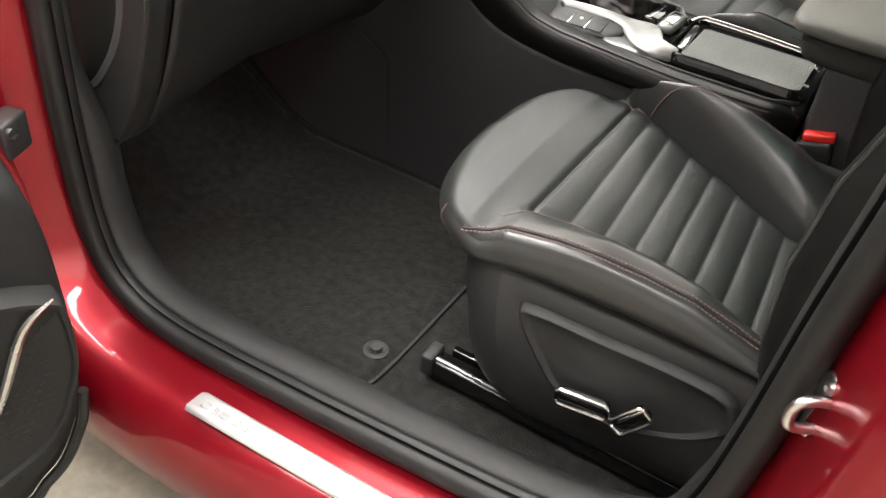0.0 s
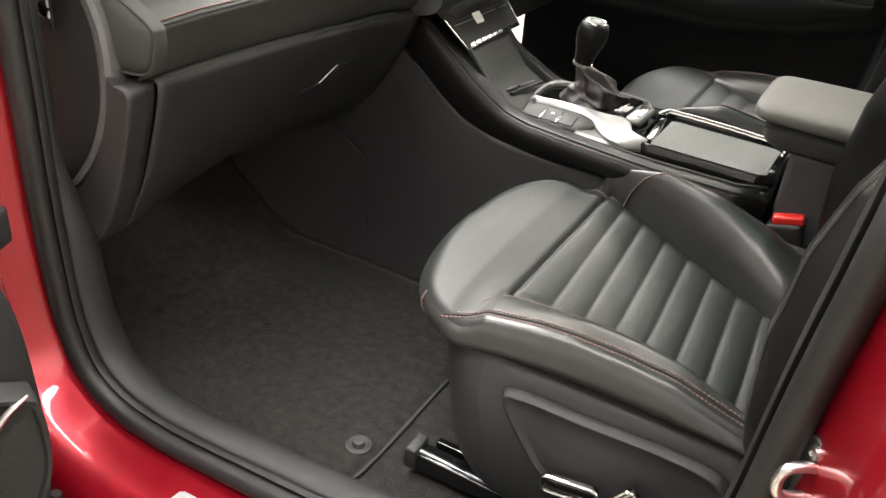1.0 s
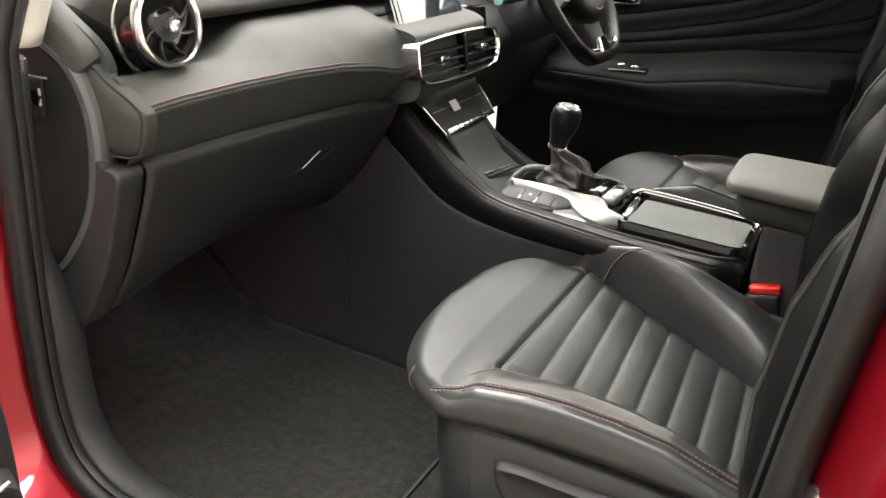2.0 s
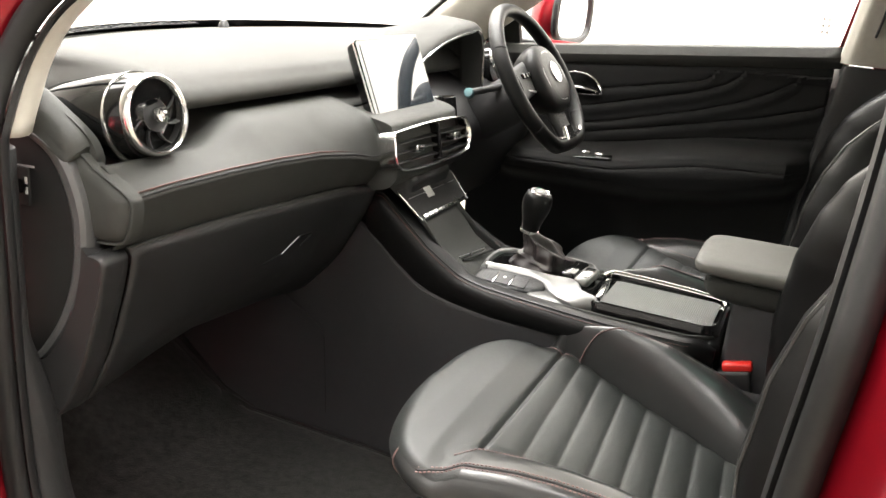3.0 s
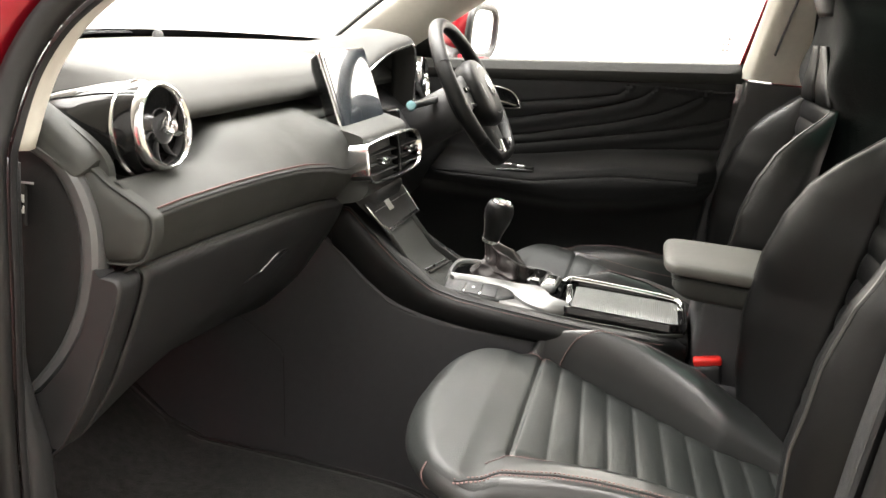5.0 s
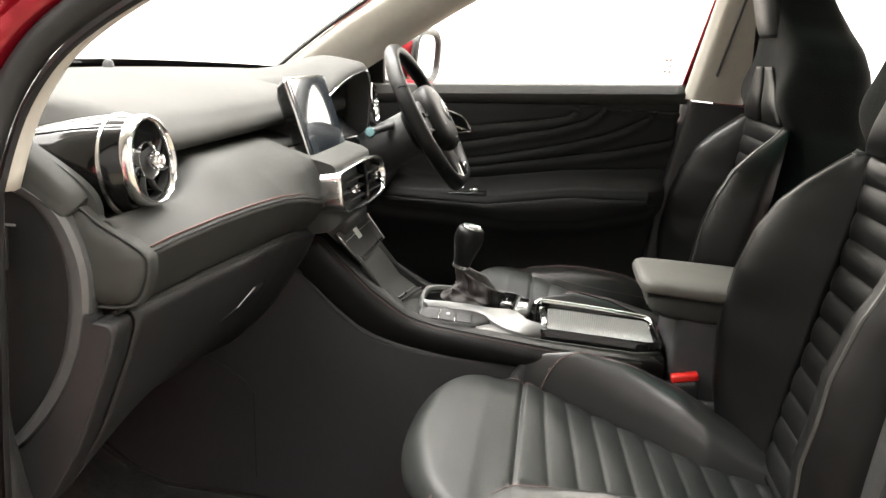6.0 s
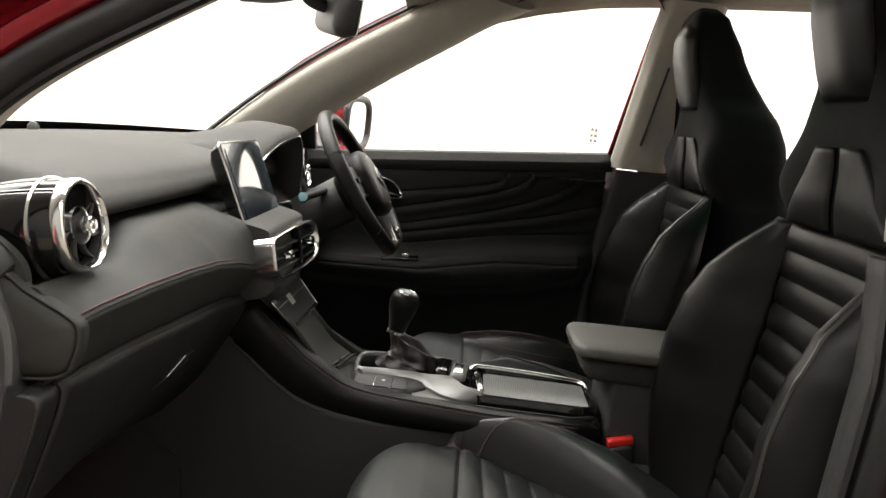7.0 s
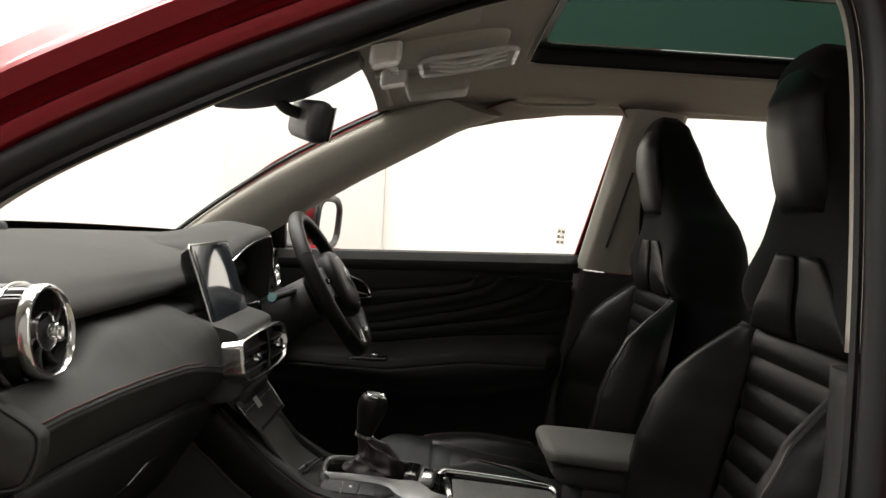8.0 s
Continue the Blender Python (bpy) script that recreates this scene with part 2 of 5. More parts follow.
# ---- car body: the door opening and its rings ----
LOOP = [(-.399, .97), (-.398, .81), (-.394, .62), (-.378, .48), (-.336, .405), (-.24, .375), (-.05, .382), (.15, .398), (.33, .42), (.435, .46),
        (.468, .55), (.482, .66), (.491, .82), (.501, .95), (.511, 1.10), (.515, 1.25), (.512, 1.40), (.49, 1.475), (.43, 1.495), (.28, 1.478),
        (.155, 1.427), (.08, 1.395), (-.02, 1.342), (-.17, 1.254), (-.32, 1.152), (-.38, 1.075)]


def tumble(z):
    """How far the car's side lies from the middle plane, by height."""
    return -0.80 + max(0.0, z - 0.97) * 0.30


LOOP_N = 220
loop2 = smooth_line(LOOP, LOOP_N, True)
loop_t = np.roll(loop2, -3, 0) - np.roll(loop2, 3, 0)
loop_t /= np.linalg.norm(loop_t, axis=1)[:, None]
loop_out = np.stack([loop_t[:, 1], -loop_t[:, 0]], 1)
if (loop_out[0] @ (loop2[0] - loop2.mean(0))) < 0:
    loop_out = -loop_out


def ring(profiles, keep=None, side=-1):
    """Sweep a profile of (outward, sideways) round the door opening. profiles(x, z, nx, nz) gives it place by place."""
    net = []
    for (x, z), (nx, nz) in zip(loop2, loop_out):
        row = []
        for o, l in profiles(x, z, nx, nz):
            px, pz = x + nx * o, z + nz * o
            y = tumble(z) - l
            row.append((px, y if side < 0 else other(y), pz))
        net.append(row)
    idx = [i for i in range(LOOP_N) if keep is None or keep(*loop2[i])]
    if len(idx) == LOOP_N:
        return surface(net, True, False)
    cut = next((k for k in range(len(idx)) if idx[k] - idx[k - 1] != 1 and k), 0)
    idx = idx[cut:] + idx[:cut]
    return surface([net[i] for i in idx])


def mix_profiles(w, a, b):
    return [(p[0] * (1 - w) + q[0] * w, p[1] * (1 - w) + q[1] * w) for p, q in zip(a, b)]


SILL = [(.024, -.02), (.028, .004), (.03, .04), (.031, .075), (.036, .095), (.06, .112), (.11, .122), (.17, .118), (.21, .09)]
POST = [(.024, -.02), (.028, .004), (.036, .022), (.05, .05), (.056, .075), (.062, .092), (.085, .102), (.115, .104), (.15, .10)]
RAIL = [(.024, -.02), (.026, .002), (.034, .010), (.046, .010), (.052, -.002), (.062, -.004), (.066, .022), (.085, .028), (.118, .0)]


def red_profile(x, z, nx, nz):
    low = max(0.0, min(1.0, (-nz - 0.35) / 0.4))
    high = max(0.0, min(1.0, (z - 1.0) / 0.14)) * max(0.0, min(1.0, (0.52 - x + (nz > 0.3) * 0.2) / 0.1)) * (1 if nx < 0.6 else 0.0)
    return mix_profiles(high, mix_profiles(low, POST, SILL), RAIL)


def car_body():
    car = thing("car", 0.4, CY, -0.1, "glossy metallic red car body shell with open front doorway", "car")
    part("side_frame", ring(red_profile), PAINT, car, "glossy red painted door frame and sill", angle=50, solid=0.004)
    bulge = [(-.004, .0), (-.006, .008), (.0, .017), (.010, .021), (.020, .017), (.026, .006), (.024, -.02)]
    part("door_seal", ring(lambda *a: bulge), RUBBER, car, "black rubber door seal", angle=60)
    lip = [(-.003, -.004), (-.010, .002), (-.013, -.004), (-.008, -.012), (.002, -.016)]
    part("seal_lip", ring(lambda *a: lip), RUBBER, car, "soft black rubber seal lip", angle=60)
    low = [(-.002, -.012), (-.008, -.018), (-.011, -.032), (-.008, -.050), (.002, -.066), (.02, -.078), (.05, -.082)]
    slim = [(.002, -.012), (.001, -.016), (.001, -.022), (.004, -.030), (.015, -.036), (.035, -.040), (.05, -.05)]
    part("sill_trim", ring(lambda x, z, *a: mix_profiles(max(0.0, min(1.0, (z - .60) / .12)) if x < 0 else 0.0, low, slim), keep=lambda x, z: (x < 0.3 and z < 0.955) or (x > 0.3 and z < 1.09)), TRIM_GREY, car, "dark grey grained plastic sill trim", angle=60, solid=0.003)
    up = [(-.002, -.012), (-.006, -.016), (-.009, -.026), (-.006, -.040), (.006, -.055), (.03, -.08)]
    up_thin = [(-.002, -.012), (-.006, -.015), (-.008, -.020), (-.006, -.026), (.004, -.034), (.03, -.05)]
    part("pillar_trim", ring(lambda x, *a: up if x < .42 else up_thin, keep=lambda x, z: z > 1.09 or (x < 0.3 and z > 0.955)), BEIGE_TRIM, car, "light beige pillar trim", angle=60, solid=0.003)
    # scuff plate on the sill
    xs = np.linspace(-.135, .36, 12)
    plate = [[(x, -.856, .3585 + .036 * (x + .2)), (x - .004, -.862, .3615 + .036 * (x + .2)), (x - .006, -.888, .3605 + .036 * (x + .2)), (x - .004, -.893, .356 + .036 * (x + .2))] for x in xs]
    part("scuff_plate", surface(plate), BRUSHED, car, "brushed metal scuff plate", solid=0.002)
    for x, w in ((-.118, .012), (-.100, .008), (-.087, .014), (-.066, .010), (-.050, .006)):
        part("plate_mark", rbox(w, .010, .0008, .0002, pose(x, -.876, .3632 + .036 * (x + .2), 0, -2, 0)), GREYPRINT, car)
    # outer skin ahead of the doorway and behind it, with roof
    skin = []
    for x in np.linspace(-1.5, -.50, 6):
        skin.append([(x, -.905, .12), (x, -.925, .35), (x, -.92, .7), (x, -.895, .98), (x, -.80, 1.04)])
    part("front_wing", surface(skin), PAINT, car, "glossy red front wing", solid=0.004)
    skin = []
    for x in np.linspace(.62, 2.6, 8):
        skin.append([(x, -.90, .15), (x, -.922, .4), (x, -.925, .7), (x, -.90, 1.0), (x, -.845, 1.08)])
    part("rear_door_skin", surface(skin), PAINT, car, "glossy red rear door skin", solid=0.004)
    roof = []
    for x in np.linspace(-.10, 2.5, 18):
        crown = 1.60 + .05 * (x - .4) - .035 * ((x - .9) / 1.5) ** 2 - (.08 * max(0, .15 - x) / .25 if x < .15 else 0)
        roof.append([(x, CY + s * .66, crown - .055 - .03 * (abs(s) > .95)) if abs(s) > .9 else (x, CY + s * .66, crown - .05 * s * s) for s in np.linspace(-1, 1, 17)])
    keep_v, keep_f = surface(roof)
    keep_f = [f for f in keep_f if not (.06 < np.mean([keep_v[i][0] for i in f]) < 1.6 and abs(np.mean([keep_v[i][1] for i in f]) - CY) < .60)]
    part("roof_skin", (keep_v, keep_f), PAINT, car, "glossy red roof panel", solid=0.004)
    # far side: outer frame ring, window glass surround
    part("side_frame", ring(red_profile, side=1, keep=lambda x, z: z > 0.93), PAINT, car, "glossy red painted door frame", angle=50, solid=0.004)
    part("rear_door_seal", tube([(.590, -.902, .30), (.597, -.908, .60), (.600, -.900, .95)], .010, 8), RUBBER, car, "black rear door seal")
    part("bulkhead", slab([(-.95, -.78, .1), (-.95, .74, .1), (-.90, .74, 1.0), (-.90, -.78, 1.0)], (0, 0, 0), (-.02, 0, 0)), PLASTIC, car)
    part("tailgate", slab([(2.6, -.88, .1), (2.6, .84, .1), (2.55, .80, 1.0), (2.55, -.84, 1.0)], (0, 0, 0), (.03, 0, 0)), PAINT, car)
    adopt(car)
    return car


car_body()


def floor_carpet():
    xs = np.linspace(-.92, 2.5, 40)
    net = []
    for x in xs:
        toe = max(0.0, -.52 - x) / .40
        z = .30 + .30 * toe ** 1.15
        row = []
        for y in np.linspace(-.765, .725, 40):
            d = min(1.0, max(0.0, (-.70 - y) / .06, (y - .66) / .06))
            row.append((x, y, z + .03 * d * d))
        net.append(row)
    ob = part("floor_carpet", surface(net), CARPET, None, solid=0.02)
    tagged(ob, "charcoal carpet lining the car's footwell", "carpet", kind="structure")


floor_carpet()


def floor_mat():
    mat = thing("floor_mat", -.3, -.43, .305, "dark charcoal carpet floor mat in the passenger footwell", "floor mat")
    out = smooth_line([(.005, -.64), (.005, -.45), (.0, -.27), (-.06, -.18), (-.40, -.168), (-.70, -.175), (-.80, -.23), (-.82, -.45), (-.80, -.66), (-.70, -.712), (-.35, -.715), (-.06, -.71), (-.01, -.69)], 70, True)
    rows = []
    mid = out.mean(0)
    for k in np.linspace(0.04, 1, 14):
        row = []
        for p in out:
            q = mid + (p - mid) * k
            toe = max(0.0, -.52 - q[0]) / .40
            row.append((q[0], q[1], .309 + .30 * toe ** 1.15 - (.007 if k == 1 else 0)))
        rows.append(row)
    points, faces = surface(rows, False, True)
    faces.append(tuple(reversed(range(len(out)))))
    part("carpet_top", (points, faces), MAT_CARPET, mat, solid=0.004)
    edge = [(p[0], p[1], .307 + .30 * (max(0.0, -.52 - p[0]) / .40) ** 1.15) for p in out]
    part("bound_edge", tube(edge, .0035, 6, True), RUBBER, mat, "black bound edge")
    part("fixing_eyelet", disc_stack([(0, .020), (.003, .020), (.005, .015), (.003, .010), (.009, .008), (.009, .0005)], 24, pose(-.03, -.612, .308)), PLASTIC, mat, "round black plastic mat fixing")
    adopt(mat)


floor_mat()


# ---- headliner, sunroof, screen and windows ----
def ceiling_z(x, y):
    """The inside roof lining."""
    s = (y - CY) / .66
    z = 1.532 + .06 * (x - .25) - .048 * abs(s) ** 3
    if x < .22:
        z -= .26 * (.22 - x) ** 1.12
    return z


def headliner():
    xs = np.r_[np.linspace(-.098, .22, 16), np.linspace(.235, .60, 12), np.linspace(.62, 2.4, 20)]
    ys = np.r_[np.linspace(-.655, -.335, 14), np.linspace(-.32, .28, 18), np.linspace(.295, .62, 14)]
    net = [[(x, y, ceiling_z(x, y)) for y in ys] for x in xs]
    v, f = surface(net)
    f = [q for q in f if not (.228 < np.mean([v[i][0] for i in q]) < 1.3 and -.328 < np.mean([v[i][1] for i in q]) < .288)]
    ob = part("ceiling", (v, f), BEIGE, None, solid=-0.012)
    ob.name = "headliner"
    tagged(ob, "light beige woven cloth roof lining", "headliner", kind="structure")
    roof = thing("sunroof", .75, CY, 1.52, "dark green tinted panoramic glass sunroof with black frame", "sunroof")
    edge = [(.765 + p, -.020 + q) for p, q in rounded_outline(.533, .304, .03, 6)]
    rows = []
    for k, dz in ((0, -.002), (.004, .006), (.006, .03), (.03, .034), (.032, .04)):
        row = []
        for p in edge:
            c = np.array([.765, -.022])
            d = (c - np.array(p))
            d /= np.linalg.norm(d)
            q = np.array(p) + d * k
            row.append((q[0], q[1], ceiling_z(p[0], p[1]) + dz))
        rows.append(row)
    part("frame", surface(rows, False, True), RUBBER, roof, "black sunroof frame", solid=0.003)
    part("glass", patch(lambda x, y: (x, y, ceiling_z(x, y) + .042), np.linspace(.20, 1.33, 14), np.linspace(-.35, .31, 12)), ROOFGLASS, roof, "green tinted glass pane", solid=-0.004)
    adopt(roof)


headliner()


def screen_x(y):
    """The foot of the windscreen."""
    return -.81 + .17 * ((y - CY) / .62) ** 2


def windscreen():
    ws = thing("windscreen", -.45, CY, 1.05, "clear laminated car windscreen with black painted border", "windscreen")

    def glass(u, v):
        y = CY + u * (.66 - .10 * v)
        top = -.082
        x = screen_x(y) * (1 - v) + (top + .03 * u * u) * v
        z = 1.02 * (1 - v) + (1.466 - .035 * u * u) * v + .02 * math.sin(v * math.pi)
        return (x, y, z)
    part("glass", patch(glass, np.linspace(-1, 1, 25), np.linspace(0, 1, 16)), GLASS, ws).visible_shadow = False
    rim = [glass(u, .0) for u in np.linspace(-1, 1, 25)] + [glass(1, v) for v in np.linspace(.05, 1, 15)]
    rim = rim + [glass(u, 1) for u in np.linspace(1, -1, 25)] + [glass(-1, v) for v in np.linspace(1, .05, 15)]
    part("painted_band", patch(lambda u, v: tuple(np.array(glass(u, v)) + (.003, 0, -.004)), np.linspace(-1, 1, 30), np.linspace(0.0, .085, 4)), RUBBER, ws, "black painted lower band")
    part("border", tube(rim, .012, 6, True, .5), RUBBER, ws, "black border")
    part("cowl", patch(lambda u, v: (screen_x(CY + u * .62) - .005 - .25 * v, CY + u * .66, 1.03 - .06 * v), np.linspace(-1, 1, 20), (0, .1, 1)), PLASTIC, ws, "black scuttle panel", solid=0.01)
    adopt(ws)
    return glass


glass_at = windscreen()


def far_pillar():
    """Beige trims on the driver's side: the windscreen pillar, the roof edge and the door pillar."""
    p = thing("windscreen_pillar", -.35, .62, 1.05, "light beige plastic windscreen pillar trim", "pillar trim")
    secs = []
    for w in np.linspace(0, 1, 8):
        gx, gy, gz = glass_at(1, w)
        k = w
        lx, lz = np.interp(k, (0, .5, 1), (-.43, -.16, .10)), np.interp(k, (0, .5, 1), (1.032, 1.231, 1.398))
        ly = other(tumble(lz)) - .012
        a, b = np.array((gx, gy + .004, gz - .012)), np.array((lx, ly, lz))
        inn = np.array((.02, -.035, -.02))
        secs.append([a + (0, .015, .004), a + inn * .6, a * .65 + b * .35 + inn, a * .3 + b * .7 + inn * .9, b + inn * .3, b + (0, .02, .01), a * .5 + b * .5 + (0, .05, .03)])
    secs.append([np.array(v) + (.10, .012, .055) for v in secs[-1]])
    part("cover", loft(secs, 30, 42), BEIGE_TRIM, p, "light beige grained pillar cover")
    adopt(p)
    b = thing("door_pillar", .52, .70, .35, "beige upper and black lower centre pillar trim", "pillar trim")
    secs = []
    for z in np.linspace(1.085, 1.50, 6):
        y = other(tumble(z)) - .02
        x0 = np.interp(z, (1.085, 1.5), (.468, .522))
        x1 = np.interp(z, (1.085, 1.5), (.60, .66))
        secs.append([(x0, y + .03, z), (x0 + .004, y - .005, z), (x0 + .03, y - .022, z), (x1 - .03, y - .022, z), (x1, y, z), (x1, y + .04, z)])
    part("upper_cover", loft(secs, 16, 36), BEIGE_TRIM, b, "light beige upper pillar cover")
    secs = []
    for z in np.linspace(.32, 1.08, 6):
        y = .722
        x0, x1 = np.interp(z, (.3, .8, 1.08), (.40, .43, .466)), .64
        secs.append([(x0, y + .05, z), (x0 + .004, y - .01, z), (x0 + .03, y - .03, z), (x1 - .03, y - .03, z), (x1, y, z), (x1, y + .05, z)])
    part("lower_cover", loft(secs, 16, 36), PLASTIC, b, "black lower pillar cover")
    slot = [(.522, other(tumble(1.15)) - .046, 1.15), (.545, other(tumble(1.30)) - .046, 1.30), (.552, other(tumble(1.345)) - .046, 1.345)]
    part("height_slot", tube(slot, .006, 8, flat=.5), TRIM_GREY, b, "belt height adjuster slot")
    adopt(b)
    belt = thing("seat_belt", .57, .66, .6, "black woven driver seat belt with upper guide loop", "seat belt")
    web = [(.578, .63, 1.335), (.588, .625, 1.25), (.60, .63, 1.10), (.615, .645, .9), (.63, .66, .6)]
    line = smooth_line(web, 20)
    part("webbing", surface([[(x, y - .001, z), (x + .046, y + .01, z)] for x, y, z in line]), SUEDE, belt, solid=0.002)
    part("guide_loop", rbox(.055, .02, .035, .008, pose(.585, .632, 1.345, 0, 20, 0)), PLASTIC, belt, "black plastic guide loop")
    part("anchor_cover", disc_stack([(0, .018), (.012, .016), (.016, .008)], 20, pose(.582, .645, 1.372, 90, 0, 0)), BEIGE_TRIM, belt)
    adopt(belt)


far_pillar()


def driver_door():
    d = thing("driver_door", .03, .75, .35, "closed driver door, black quilted inner panel and clear window", "car door")
    y0 = .72

    def belt(x):
        return 1.067 + .106 * x

    # quilted lines that fan out along the panel, and the armrest's upper and lower edges
    fans = (((-.2, -.06, .107, .173, .194, .21), (.93, .956, .989, 1.005, 1.021, 1.06)), ((-.2, -.061, .151, .227, .256, .28), (.885, .916, .974, 1.002, 1.026, 1.06)),
            ((-.2, -.026, .172, .273, .333, .381, .40), (.84, .877, .932, .968, .997, 1.03, 1.07)), ((-.2, .0, .177, .313, .428, .46), (.815, .860, .901, .933, .970, .985)),
            ((-.2, -.03, .183, .29, .423, .46), (.79, .821, .865, .88, .899, .905)))
    arm_top = lambda x: float(np.interp(x, (-.30, -.09, .0, .197, .41), (.77, .778, .782, .824, .842)))
    arm_low = lambda x: float(np.interp(x, (-.30, -.07, .08, .25, .42), (.735, .738, .738, .764, .812)))

    def panel(x, w):
        z = .36 + (belt(x) - .36) * w
        hi, lo = arm_top(x), arm_low(x)
        fade = max(0.0, min(1.0, (.46 - x) / .06)) * max(0.0, min(1.0, (x + .40) / .12))
        out = .085 * fade
        if z > hi:
            bulge = out * math.exp(-((z - hi) / .022) ** 2)
        elif z > lo:
            bulge = out * (1.0 + .12 * math.sin(math.pi * (z - lo) / (hi - lo)))
        else:
            bulge = out * math.exp(-((z - lo) / .035) ** 2)
        bulge -= .006 * fade * math.exp(-((z - hi + .016) / .003) ** 2)
        pocket = -.01 * math.exp(-((z - .5) / .1) ** 2)
        q = 0.0
        if z < 1.026 + .04 * x:
            for fx, fz in fans:
                dz = z - float(np.interp(x, fx, fz))
                q -= .007 * math.exp(-(dz / .0045) ** 2)
                q += .006 * math.exp(-((dz + .014) / .012) ** 2)
            q *= max(0.0, min(1.0, (x + .14) / .05))
        y = y0 + .015 * (w > .97) - bulge - pocket - q + .03 * max(0, (w - .9) / .1) ** 2
        return (x, y, z)
    part("inner_panel", patch(panel, np.linspace(-.42, .455, 110), np.linspace(0, 1, 300)), DOOR_CLOTH, d, "black quilted door panel", solid=-0.02)
    part("belt_rail", surface([[(x, y0 - .004, belt(x) - .045), (x, y0 - .008, belt(x) - .02), (x, y0 + .008, belt(x)), (x, y0 + .04, belt(x) + .004), (x, y0 + .05, belt(x) - .02)] for x in np.linspace(-.42, .47, 20)]), SOFT_TOP, d, "black padded window ledge", solid=0.004)
    # handle
    hb = [(-.20, .955), (-.155, .985), (-.10, .977), (-.073, .946), (-.085, .936), (-.155, .931), (-.20, .935)]
    ring_h = smooth_line([(x, .708, z) for x, z in hb], 50, True)
    part("handle_bowl", slab(ring_h, (0, 0, 0), (0, .012, 0)), GLOSS, d, "dark handle recess")
    hd = part("handle_frame", tube(ring_h, .003, 8, True), CHROME, d, "chrome handle surround")
    part("lever", tube(smooth_line([(-.185, .70, .945), (-.13, .695, .950), (-.082, .70, .944)], 16), [.004 + .005 * math.sin(k / 15 * 3.14) for k in range(16)], 8, flat=.6), CHROME, hd, "chrome pull lever")
    part("switch_panel", rbox(.10, .045, .01, .004, pose(-.055, .652, .788, 8, -6, 0)), GLOSS, d, "gloss black window switch panel")
    for k in range(2):
        part("switch", rbox(.022, .012, .01, .003, pose(-.075 + .034 * k, .650, .7955, 8, -6, 0)), CHROME, d, "chrome edged window switch")
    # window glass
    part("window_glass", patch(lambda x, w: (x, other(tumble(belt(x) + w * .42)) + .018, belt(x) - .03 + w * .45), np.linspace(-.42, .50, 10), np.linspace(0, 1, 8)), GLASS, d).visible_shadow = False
    part("outer_skin", patch(lambda x, z: (x, .86 - .03 * max(0, (z - .8) / .25) ** 2, z), np.linspace(-.45, .52, 8), np.linspace(.2, 1.05, 10)), PAINT, d, "red outer skin", solid=-0.004)
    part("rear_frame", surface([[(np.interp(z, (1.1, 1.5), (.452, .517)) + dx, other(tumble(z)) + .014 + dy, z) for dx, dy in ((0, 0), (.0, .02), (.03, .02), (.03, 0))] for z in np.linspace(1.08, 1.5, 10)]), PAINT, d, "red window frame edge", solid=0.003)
    st = part("window_label", slab([(.405, .0, 1.14), (.428, .0, 1.14), (.428, .0, 1.185), (.405, .0, 1.185)], (0, .775, 0), (0, .7755, 0)), PANE_PRINT, d, "faint printed glass marks")
    for k, (dx, dz) in enumerate(((.0, .0), (.014, .0), (.0, .018), (.014, .018), (.0, .036), (.014, .036))):
        part("mark", rbox(.0075, .0006, .0075, .0002, pose(.410 + dx * .8, .774, 1.147 + dz * .8)), PRINT, st)
    adopt(d)
    m = thing("door_mirror", -.28, .92, 1.05, "red and black driver side door mirror", "door mirror")
    shell = []
    for k, (r, dx) in enumerate(((.3, -.09), (.75, -.075), (1.0, -.03), (1.0, .0), (.93, .012))):
        shell.append([(-.262 + dx, .955 + .12 * r * c, 1.115 + .075 * r * s) for c, s in ((math.copysign(abs(math.cos(q)) ** .6, math.cos(q)), math.copysign(abs(math.sin(q)) ** .6, math.sin(q))) for q in np.linspace(0, 6.283, 20, endpoint=False))])
    part("housing", loft(shell, 14, 40), PAINT, m, "glossy red mirror housing")
    part("bezel", tube(smooth_line([(-.249, .955 + .115 * math.copysign(abs(math.cos(q)) ** .6, math.cos(q)), 1.115 + .071 * math.copysign(abs(math.sin(q)) ** .6, math.sin(q))) for q in np.linspace(0, 6.283, 24, endpoint=False)], 48, True), .011, 8, True), PLASTIC, m, "black bezel")
    part("mirror_glass", slab(smooth_line([(-.251, .955 + .108 * math.copysign(abs(math.cos(q)) ** .6, math.cos(q)), 1.115 + .065 * math.copysign(abs(math.sin(q)) ** .6, math.sin(q))) for q in np.linspace(0, 6.283, 24, endpoint=False)], 48, True), (0, 0, 0), (.003, 0, 0)), MIRROR, m, "mirror glass")
    part("foot", rbox(.08, .14, .04, .012, pose(-.31, .86, 1.05, 20, 0, 0)), PLASTIC, m, "black mirror foot")
    part("corner_cover", slab([(-.45, .75, 1.02), (-.30, .75, 1.035), (-.30, .72, 1.12), (-.40, .73, 1.06)], (0, 0, 0), (0, .015, 0)), PLASTIC, m, "black corner cover")
    adopt(m)
    m.rotation_euler.z = radians(-8)


PANE_PRINT = pane("clear_sticker", (0.9, 0.9, 0.88), 1.1)
driver_door()


